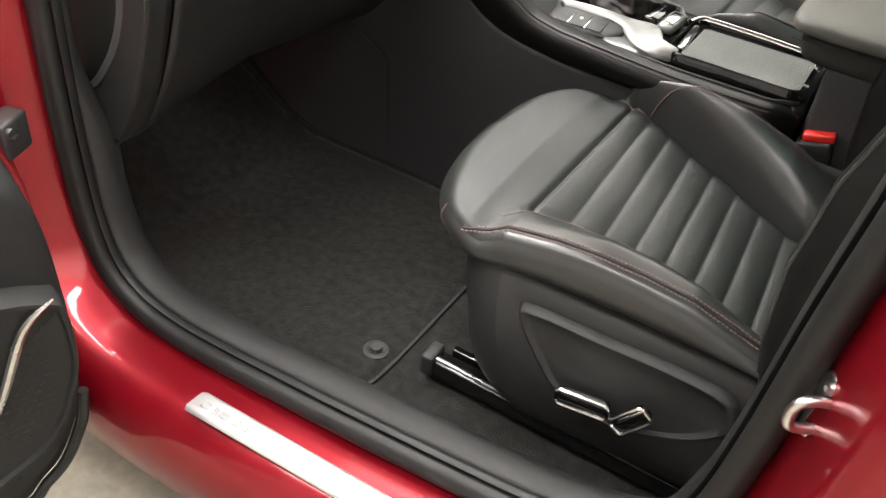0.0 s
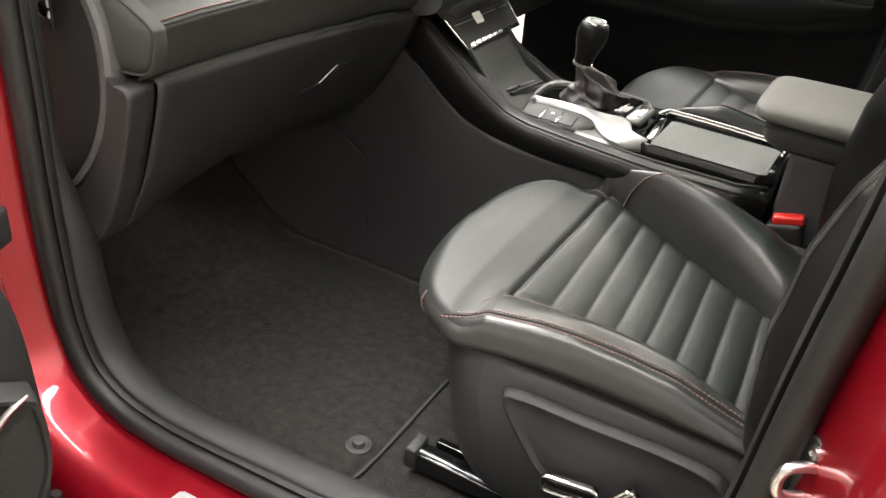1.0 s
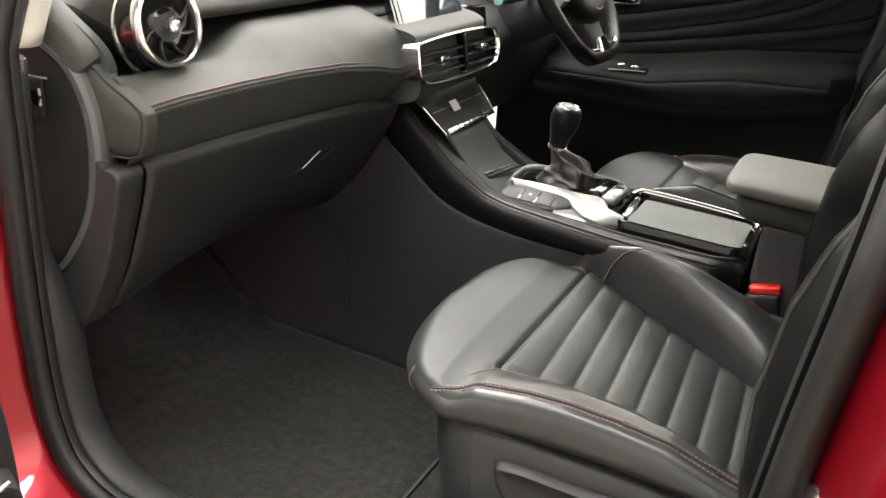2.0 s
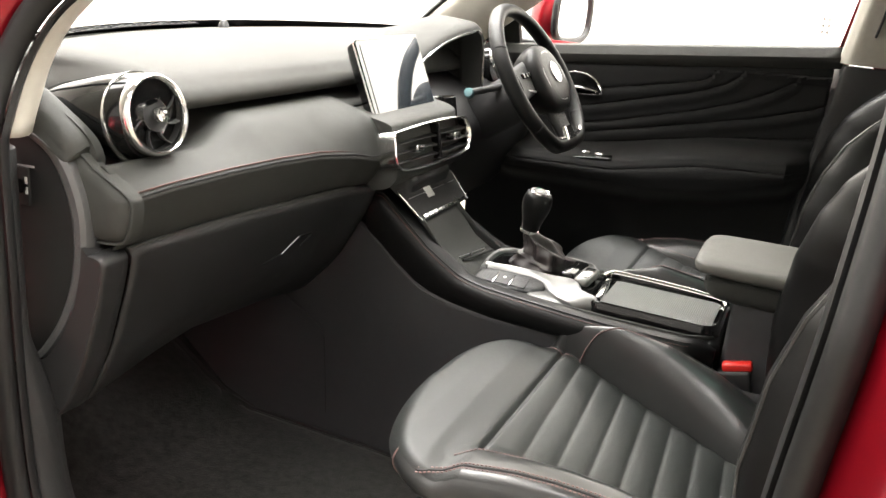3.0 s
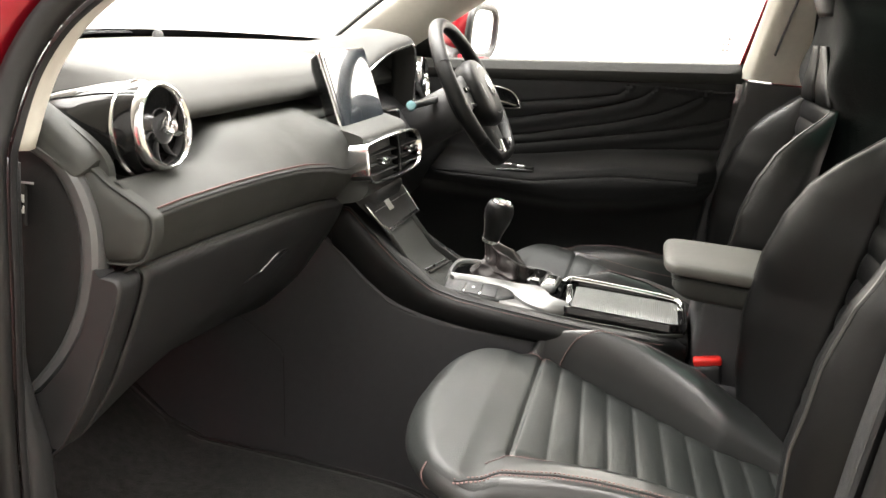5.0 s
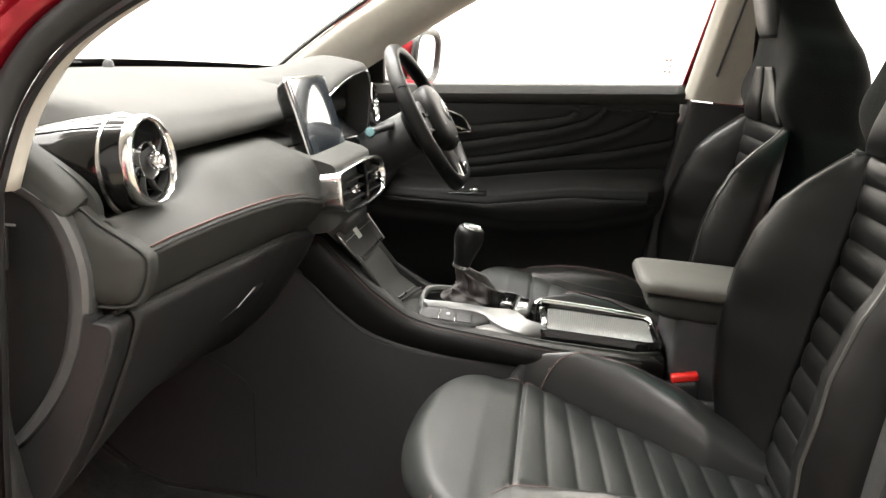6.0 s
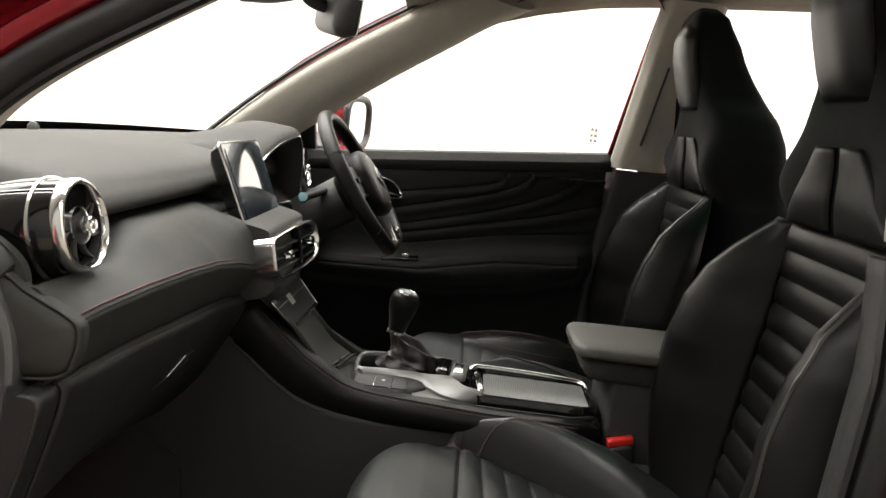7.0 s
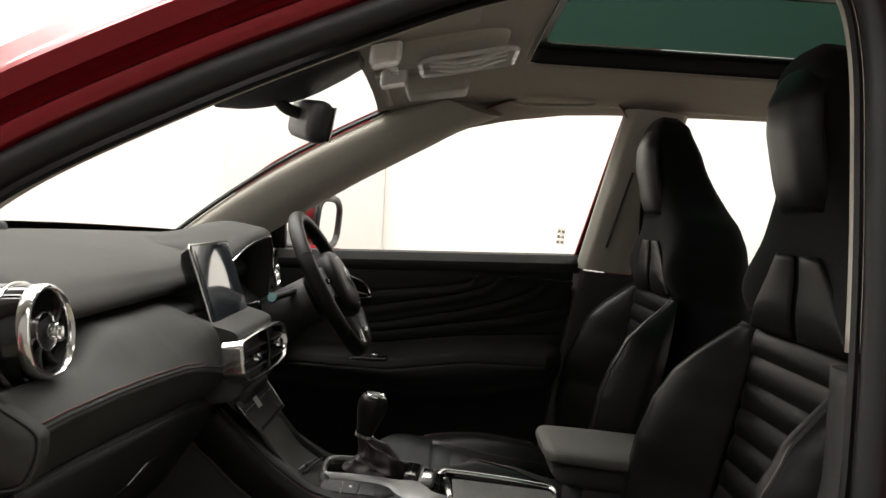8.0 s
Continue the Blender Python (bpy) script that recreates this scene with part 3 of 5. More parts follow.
def rear_far_side():
    r = thing("rear_door", 1.0, .75, .35, "closed rear door with clear window and dark inner panel", "car door")
    part("inner_panel", patch(lambda x, z: (x, .73, z), np.linspace(.64, 1.6, 8), np.linspace(.35, 1.14, 8)), PLASTIC, r, "black inner panel", solid=-0.03)
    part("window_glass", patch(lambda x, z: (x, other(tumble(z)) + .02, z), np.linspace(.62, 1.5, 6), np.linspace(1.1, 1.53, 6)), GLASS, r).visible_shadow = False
    top = lambda x: float(np.interp(x, (-.2, -.05, .086, .227, .37, .486, .718, .875, 1.5), (1.217, 1.317, 1.398, 1.443, 1.475, 1.49, 1.511, 1.528, 1.55)))
    rail = [smooth_line([(x, .585, ceiling_z(x, .585) + .004), (x, .62, ceiling_z(x, .62) - .004), (x, .648, (ceiling_z(x, .64) + top(x)) / 2 - .004), (x, .664, top(x) + .004), (x, .675, top(x)), (x, .70, top(x) + .012)], 14) for x in np.linspace(-.12, 1.5, 54)]
    part("roof_rail_trim", surface(rail), BEIGE, r, "beige cloth rail trim", angle=60)
    adopt(r)


rear_far_side()


# ---- dashboard ----
def stitch_x(y):
    return float(np.interp(y, (-.72, -.65, -.55, -.45, -.35, -.25, -.2, -.17), (-.283, -.275, -.263, -.249, -.241, -.239, -.232, -.224)))


def stitch_z(y):
    return float(np.interp(y, (-.72, -.65, -.55, -.45, -.35, -.25, -.2, .1), (.901, .907, .911, .913, .909, .896, .886, .88)))


def lower_z(y):
    return float(np.interp(y, (-.75, -.67, -.55, -.45, -.35, -.25, -.21, 0, .2), (.824, .829, .834, .836, .834, .829, .826, .82, .82)))


def dash_top_line(y):
    xw = screen_x(y)
    lip = -.340 - .15 * max(0.0, min(1.0, (-.575 - y) / .075)) ** 1.4
    return [(xw, y, 1.022), (xw + .015, y, 1.036), (xw * .6 + lip * .4, y, 1.052), (xw * .3 + lip * .7, y, 1.045), (lip - .042, y, 1.031), (lip - .013, y, 1.015),
            (lip - .002, y, 1.004), (lip, y, .994), (lip - .008, y, .986), (lip - .03, y, .983), (lip - .06, y, .982)]


def pad_line(y):
    sx, sz, lz = stitch_x(y), stitch_z(y), lower_z(y)
    f = max(0.0, min(1.0, (-.44 - y) / .13))
    dip = .050 * f * f * (3 - 2 * f)
    return [(-.47, y, .990 - dip), (-.43, y, .975 - dip), (-.40, y, .970 - dip), (-.37, y, .9705 - dip), (-.342, y, .972 - .9 * dip), (-.312 + .3 * (sx + .25), y, .963 - .55 * dip), (sx - .024, y, sz + .020 - .10 * dip + .012 * max(0, (y + .45) / .23) + .024 * max(0, min(1, (y + .32) / .14)) ** 1.5), (sx, y, sz), (sx - .001, y, sz - .012),
            (sx - .012, y, (sz + lz) / 2 - .004), (sx - .028, y, lz + .006), (sx - .04, y, lz)]


def dashboard():
    d = thing("dashboard", -.45, CY, .6, "black soft padded dashboard with red stitching, vents and screen", "dashboard")
    ys = np.linspace(-.705, .665, 60)
    part("top_pad", surface([smooth_line(dash_top_line(y), 48) for y in ys]), SOFT_TOP, d, "grained soft black top pad", angle=60, solid=-0.006)
    ys = np.linspace(-.715, -.172, 44)
    part("lower_pad", surface([smooth_line(pad_line(y), 56) for y in ys]), SOFT, d, "padded black lower pad", angle=60, solid=-0.006)
    path = [(stitch_x(y) + .001, y, stitch_z(y) + .001) for y in np.linspace(-.715, -.180, 60)]
    part("seam_piping", tube(path, .0018, 6), SEAM, d)
    stitches("red_stitches", [(x - .003, y, z + .0045) for x, y, z in path], THREAD, d, .005, .0013)
    for off in (0, .007):
        stitches("top_stitches", [(-.3535 - off, y, 1.0155 + off * .55) for y in np.linspace(-.58, -.10, 60)], SEAM, d, .006, .0009)
    # end cap and the block under the pillar
    cap = smooth_line([(-.40, .955), (-.354, .952), (-.328, .936), (-.278, .911), (-.268, .895), (-.272, .866), (-.286, .845), (-.331, .838), (-.40, .84)], 50, True)
    centre = cap.mean(0)
    part("end_cap", surface([[(centre[0] + (x - centre[0]) * q, y, centre[1] + (z - centre[1]) * q) for x, z in cap] for q, y in ((1.0, -.705), (1.0, -.714), (.985, -.721), (.96, -.7245), (.93, -.7245), (.91, -.7215), (.895, -.7205), (.88, -.7225), (.80, -.7265), (.5, -.7295), (.02, -.730))], False, True, True), SOFT, d, "padded end cap with a rolled edge", angle=80)
    part("cap_seam", tube([(centre[0] + (x - centre[0]) * .895, -.7212, centre[1] + (z - centre[1]) * .895) for x, z in cap], .0012, 5, True), SEAM, d)
    blk = []
    for x, z, h, o in ((-.50, 1.030, .030, .0), (-.462, 1.027, .040, .0), (-.43, 1.014, .040, .0), (-.395, .994, .036, .001), (-.368, .976, .032, .002), (-.357, .966, .028, .0), (-.352, .958, .018, -.004)):
        blk.append([(x - .004, -.736 - o, z - h), (x + .001, -.738 - o, z - .6 * h), (x + .004, -.731 - o, z - .006), (x + .006, -.714, z), (x + .006, -.698, z - .002), (x + .003, -.688 + o, z - .016), (x - .002, -.688, z - h)])
    part("corner_block", loft(blk, 24, 56), SOFT, d, "grained grey corner trim")
    part("end_filler", slab(smooth_line([(-.56, 1.02), (-.47, 1.03), (-.40, 1.0), (-.345, .965), (-.335, .93), (-.36, .90), (-.55, .90)], 40, True) @ np.array([[1, 0, 0], [0, 0, 1]]) + np.array((0, -.712, 0)), (0, 0, 0), (0, .012, 0)), SOFT, d, "dark dash end panel")
    # side cover with the bright rim, its highlight painted as a lighter grey
    sc = smooth_line([(-.50, .95), (-.455, .963), (-.427, .972), (-.395, .965), (-.361, .943), (-.338, .90), (-.331, .85), (-.338, .79), (-.36, .735), (-.39, .69), (-.412, .668), (-.44, .66), (-.50, .66)], 80, True)
    part("side_cover", slab([(x, -.722, z) for x, z in sc], (0, 0, 0), (0, -.014, 0)), COVER, d, "dark side cover")
    rim = smooth_line([(-.427, .976), (-.393, .966), (-.36, .945), (-.336, .90), (-.329, .85), (-.336, .79), (-.358, .735), (-.39, .688), (-.41, .667)], 60)
    part("side_rim", surface([[(x - .024, -.7365, z - .006), (x - .016, -.7405, z - .005), (x - .006, -.742, z - .002), (x - .001, -.738, z), (x + .002, -.72, z)] for x, y, z in [(p[0], 0, p[1]) for p in rim]]), RIM, d, "satin grey rim, highlight in its colour", solid=0.002)
    sw = part("airbag_switch", rbox(.028, .006, .05, .002, pose(-.436, -.7365, .897)), COVER, d, "black airbag switch plate")
    part("key_slot", disc_stack([(0, .009), (.003, .009), (.004, .006)], 20, pose(-.434, -.7395, .897, 90, 0, 0)), GLOSS, sw)
    for k in range(2):
        part("mark", rbox(.004, .001, .009, .0003, pose(-.4255, -.740, .892 + .013 * k)), PRINT, sw)
    part("print_line", rbox(.034, .001, .003, .0004, pose(-.430, -.7372, .9225, 0, -4, 0)), GREYPRINT, sw)
    # knee panel, glovebox
    prof = [(-.042, .004), (-.014, .003), (-.004, -.003), (-.004, -.014), (-.016, -.045), (-.040, -.09), (-.072, -.145), (-.11, -.19), (-.16, -.235), (-.26, -.27)]

    def knee(y, grow=0.0):
        sx, lz = stitch_x(y) - .016, lower_z(y)
        k = 1 - .45 * max(0.0, min(1.0, (-.45 - y) / .25))
        return smooth_line([(sx + a * k + grow, y, lz + b) for a, b in prof], 44)
    part("knee_panel", surface([knee(y) for y in np.linspace(-.745, -.703, 5)]), PLASTIC, d, "dark lower dash panel", angle=60, solid=-0.006)
    gb = part("glovebox", surface([knee(y, .001) for y in np.linspace(-.698, -.165, 36)]), PLASTIC, d, "closed black glovebox lid", angle=60, solid=-0.006)
    part("glovebox_top_lip", tube(smooth_line([(stitch_x(y) - .024, y, lower_z(y) + .001) for y in np.linspace(-.698, -.215, 20)], 40), .005, 8), SOFT, gb, "rounded lid edge")
    fill = [(p[0], p[2]) for p in knee(-.745) if p[2] > .60] + [(-.43, .60), (-.425, .655), (-.400, .672), (-.372, .71), (-.348, .755), (-.336, .80), (-.331, .838)]
    part("knee_end", slab([(x, -.745, z) for x, z in fill], (0, 0, 0), (0, .03, 0)), PLASTIC, d, "dark panel end")
    def lid_at(y, z, o=.002):
        line = knee(y, .001)[10:]
        return (float(np.interp(-z, -line[:, 2], line[:, 0])) + o, y, z)
    part("latch_slot", tube([lid_at(-.338, .766), lid_at(-.30, .762), lid_at(-.318, .742)], .0012, 6), SEAM, gb, "dark latch slot")
    part("latch_edge", tube([lid_at(-.364, .737), lid_at(-.341, .766)], .0012, 6), STEEL, gb, "thin bright latch edge")
    part("latch_groove", tube([lid_at(-.402, .728), lid_at(-.366, .737)], .0010, 6), SEAM, gb)
    part("recess_wall", surface([smooth_line([(-.50, y, 1.0), (-.44, y, .978), (-.40, y, .970), (-.36, y, .968), (-.31, y, .956)], 14) for y in np.linspace(-.26, .16, 12)]), SOFT, d, "dark recess under the top pad", solid=-0.005)
    # round vent on the passenger's end
    vent(d, -.629)
    vent(d, .602)
    # centre vent
    centre_vent(d)
    screen(d)
    cluster(d)
    part("centre_support", rbox(.20, .19, .42, .02, pose(-.335, -.020, .655, 0, 12, 0)), PLASTIC, d, "black centre stack behind the climate panel")
    # top details: sensor dome, demister slot
    part("sun_sensor", disc_stack([(0, .02), (.004, .02), (.008, .012), (.020, .010), (.026, .006), (.027, .001)], 20, pose(-.70, CY + .01, 1.036)), PLASTIC, d, "black sun sensor dome")
    slot = [(screen_x(y) + .075, y, 1.0475) for y in np.linspace(-.55, -.06, 30)]
    part("demister_slot", surface([[(x - .010, y, z + .0065), (x + .010, y, z + .0072)] for x, y, z in slot]), SEAM, d, "dark demister slot", solid=0.002)
    for k in range(26):
        y = -.545 + .019 * k
        part("slot_fin", rbox(.024, .002, .003, .0005, pose(screen_x(y) + .075, y, 1.0555)), PLASTIC, d)
    # driver's side lower dash and column shroud
    part("driver_lower_dash", surface([smooth_line([(-.40, y, .99), (-.33, y, .95), (-.27, y, .90), (-.25, y, .86), (-.27, y, .78), (-.35, y, .66), (-.5, y, .58)], 30) for y in np.linspace(.12, .70, 24)]), PLASTIC, d, "black driver side lower dash", solid=-0.006)
    adopt(d)


def tuple_cup(m):
    """The dark round well of a vent, open to the rear."""
    net = [[tuple(m @ Vector((r * math.cos(q), r * math.sin(q), h))) for q in np.linspace(0, 6.28319, 48, endpoint=False)] for h, r in ((-.03, .001), (-.03, .0445), (.006, .0449))]
    return surface(net, False, True)


def vent(d, y0):
    base = pose(-.325, y0, .990, 0, 78, -3 if y0 < 0 else 3)          # local z points to the rear
    rim = part("vent_ring", disc_stack([(-.004, .0495), (-.003, .0525), (.002, .0535), (.010, .0530), (.0145, .0508), (.0152, .0480), (.0125, .0458), (.004, .0450), (-.004, .0450)], 64, base, True), CHROME, d, "broad satin chrome vent ring", angle=50)
    part("vent_throat", tuple_cup(base), SEAM, rim, "dark vent throat", angle=30)
    for k in range(8):
        a = math.radians(45 * k + 12)
        m = base @ Matrix.Rotation(a, 4, "Z")
        rows = []
        for r in np.linspace(.020, .0442, 7):
            bend = .30 * ((r - .020) / .024) ** 1.5
            rows.append([tuple(m @ Vector((r * math.cos(bend + w), r * math.sin(bend + w), h))) for w, h in ((0.0, .006), (.05, .000), (.14, -.010), (.25, -.022))])
        part("blade", surface(rows), TRIM_GREY, rim, "black curved vent blade", solid=.002)
    part("inner_ring", disc_stack([(-.002, .0205), (.006, .0218), (.008, .0212), (.006, .0203), (-.002, .0195)], 40, base, True), CHROME, rim)
    part("inner_cup", disc_stack([(-.016, .001), (-.014, .019), (.005, .0204)], 40, base), SEAM, rim)
    part("vent_hub", disc_stack([(-.014, .006), (.009, .007), (.011, .0095), (.020, .0100), (.0222, .009), (.0215, .0062), (.018, .005), (.018, .0005)], 32, base), CHROME, rim, "chrome centre knob", angle=35)
    sgn = -1 if y0 < 0 else 1
    secs = []
    for x, cy, cz, ry, rz in ((-.495, .036, -.008, .018, .014), (-.455, .024, -.006, .039, .034), (-.41, .012, -.005, .052, .047), (-.375, .004, -.005, .0575, .0555), (-.345, .0, -.004, .0585, .0585), (-.323, .0, .0, .0532, .0535)):
        secs.append([(x, y0 + sgn * cy + ry * math.cos(q), .987 + cz + rz * math.sin(q)) for q in np.linspace(0, 6.2832, 16, endpoint=False)])
    part("vent_pod", loft(secs, 36, 64), GLOSS, d, "gloss black vent pod")
    low = base @ pose(.0042, 0, 0)
    part("pod_band", disc_stack([(-.0225, .0585), (-.022, .0622), (-.0185, .0620), (-.018, .0585)], 64, low, True), CHROME, d, "thin chrome band", angle=60)


def centre_vent(d):
    # the frame's own plane: u along the car's width, w up
    m = pose(-.192, -.034, .897, 0, -12, -2.5)
    shape = [(-.186, .010), (-.180, .030), (-.15, .036), (.0, .040), (.14, .036), (.172, .024), (.180, .0), (.170, -.022), (.135, -.036), (0, -.041), (-.13, -.038), (-.174, -.030), (-.186, -.012)]
    line = smooth_line([(u * .825, w) for u, w in shape], 90, True)
    put = lambda u, w, o: tuple(m @ Vector((o, u, w)))
    fr = part("centre_vent_frame", surface([[put(u * s, w * s2, o) for u, w in line] for s, s2, o in ((1.0, 1.0, -.03), (1.005, 1.01, .0), (1.0, 1.0, .005), (.985, .94, .006), (.968, .87, .001), (.958, .84, -.02))], False, True), CHROME, d, "chrome framed centre air vent", angle=45)
    part("vent_back", slab([put(u * .96, w * .86, -.019) for u, w in line], (0, 0, 0), (-.003, 0, 0)), SEAM, fr, "dark vent opening")
    for w in (-.021, -.004, .013):
        part("slat", rbox(.018, .276, .0035, .0012, m @ pose(-.008, 0, w, 0, 18, 0)), COVER, fr, "black horizontal slat")
    part("divider", rbox(.02, .006, .066, .001, m @ pose(-.004, .012, 0)), GLOSS, fr)
    for u, w in ((-.075, -.003), (.075, .002)):
        tab = part("tab", rbox(.016, .024, .009, .003, m @ pose(.004, u + .003, w)), GLOSS, fr, "chrome edged vent tab")
        part("tab_edge", tube([put(a, b, .010) for a, b in [(u + x, w + z) for x, z in rounded_outline(.013, .0052, .004, 3)]], .0016, 6, True), CHROME, tab)
        part("tab_tip", disc_stack([(0, .0055), (.016, .005), (.018, .003)], 16, m @ pose(-.004, u - .013, w, 0, 90, 0)), CHROME, tab)
    # body round and below the vent
    secs = []
    for y in np.linspace(-.176, .150, 12):
        e = abs((y + .028) / .20) ** 4
        f = .035 * max(0.0, (y - .08) / .07) ** 2
        x0 = -.200 - f
        secs.append([(-.43, y, .950), (-.30, y, .953), (x0 - .045, y, .947), (x0 - .014, y, .940), (x0 - .010, y, .925), (x0 - .004, y, .90), (x0 + .002, y, .875), (x0 + .006, y, .858), (x0 + .002, y, .842), (x0 - .020, y, .826), (-.30, y, .81), (-.42, y, .80)])
    part("centre_shroud", loft(secs, 30, 64, True, True), SOFT, d, "black centre dash shroud", angle=55)


def screen(d):
    tl, tr, bl = Vector((-.318, -.143, 1.071)), Vector((-.320, .107, 1.071)), Vector((-.258, -.147, .936))
    u, w = (tr - tl).normalized(), (tl - bl).normalized()
    o = u.cross(w).normalized()
    if o.x < 0:
        o = -o
    wide, high = (tr - tl).length, (tl - bl).length
    c = bl + u * wide / 2 + w * high / 2
    m = Matrix(((u.x, w.x, o.x, c.x), (u.y, w.y, o.y, c.y), (u.z, w.z, o.z, c.z), (0, 0, 0, 1)))
    line = rounded_outline(wide / 2, high / 2, .007)
    put = lambda a, b, h: tuple(m @ Vector((a, b, h)))
    sc = part("touchscreen", surface([[put(a * s, b * s2, h) for a, b in line] for s, s2, h in ((.85, .70, -.028), (.95, .92, -.018), (.99, .985, -.006), (1.0, 1.0, -.003), (1.0, 1.0, .001), (.992, .987, .002))], False, True, True), GLOSS, d, "tilted black tablet touchscreen", angle=45)
    part("screen_edge", tube([put(a, b, .0) for a, b in line], .0028, 8, True), CHROME, sc, "thin chrome screen edge")
    part("glass", slab([put(a * .985, b * .975, .0025) for a, b in line], (0, 0, 0), tuple(o * .001)), SCREEN, sc, "dark reflective glass")
    part("display", slab([put(a, b, .0042) for a, b in rounded_outline(wide / 2 - .014, high / 2 - .010, .003, 2)], (0, 0, 0), tuple(o * .0004)), SCREEN_IN, sc, "switched off display")
    part("bracket", rbox(.06, .05, .10, .01, pose(-.35, -.02, .97)), PLASTIC, sc)
    # slim vent slots to the left of the screen
    for dz in (0, -.012):
        part("slim_slot", tube([(-.372, -.165, 1.000 + dz + .01), (-.352, -.125, 1.002 + dz + .01)], .002, 6), SEAM, d, "slim dark slot")


SCREEN_IN = material("display_glass", (0.035, 0.042, 0.050), 0.06, spec=0.9, vary=0.04, coat=0.8)


def cluster(d):
    edge = smooth_line([(-.345, .125, .965), (-.335, .148, .995), (-.328, .172, 1.024), (-.316, .26, 1.058), (-.300, .345, 1.076), (-.295, .372, 1.077), (-.292, .390, 1.060), (-.290, .401, 1.015), (-.290, .408, .95), (-.292, .415, .89)], 60)
    net = []
    for x, y, z in edge:
        k = max(0.0, min(1.0, (z - .95) / .08))
        net.append(smooth_line([(-.60, y, 1.046), (-.50, y, 1.047 + (z - 1.04) * .5 * k if z > 1.04 else 1.047 * k + (z + .02) * (1 - k)), (-.40, y, z + .018 * k + .004), (x - .025, y + .004, z + .020), (x - .004, y + .004, z + .015), (x + .004, y + .002, z + .006), (x, y, z - .002), (x - .05, y - .004, z - .006)], 36))
    h = part("cluster_hood", surface(net), SOFT_TOP, d, "soft black instrument hood", angle=60, solid=-0.004)
    part("hood_edge", tube([(x + .006, y, z) for x, y, z in edge], .0030, 8), CHROME, h, "thin chrome hood edge")
    part("binnacle", slab(smooth_line([(-.40, .12, .88), (-.395, .145, 1.00), (-.385, .22, 1.04), (-.375, .29, 1.062), (-.375, .35, 1.062), (-.38, .39, 1.03), (-.39, .412, .88)], 40), (0, 0, 0), (-.01, 0, 0)), GLOSS, h, "dark instrument panel glass")
    for y in (.205, .340):
        g = part("gauge", disc_stack([(0, .055), (.012, .056), (.014, .052), (.004, .048), (.003, .0005)], 48, pose(-.388, y, .975, 0, 80, 0)), PLASTIC, h, "round instrument gauge", angle=40)
        part("gauge_ring", disc_stack([(.010, .052), (.013, .0545), (.015, .052), (.012, .050)], 48, pose(-.388, y, .975, 0, 80, 0), True), CHROME, g)
        for k in range(11):
            a = radians(-130 + 26 * k)
            part("mark", rbox(.0012, .002, .008, .0003, pose(-.378, y + .042 * math.sin(a), .975 + .042 * math.cos(a), -math.degrees(a), -10, 0)), PRINT, g)
        part("needle", rbox(.0012, .003, .036, .0004, pose(-.376, y - .012, .962, 40, -10, 0)), REDPLASTIC, g)
    # glovebox-side controls beside the column
    part("column_switch_panel", rbox(.02, .075, .11, .008, pose(-.265, .165, .90, 0, -14, -20)), GLOSS, d, "black control panel")
    part("control_knob", disc_stack([(0, .013), (.008, .0125), (.010, .009), (.010, .0005)], 24, pose(-.248, .165, .868, 0, 76, -20)), PLASTIC, d, "small black knob")


dashboard()


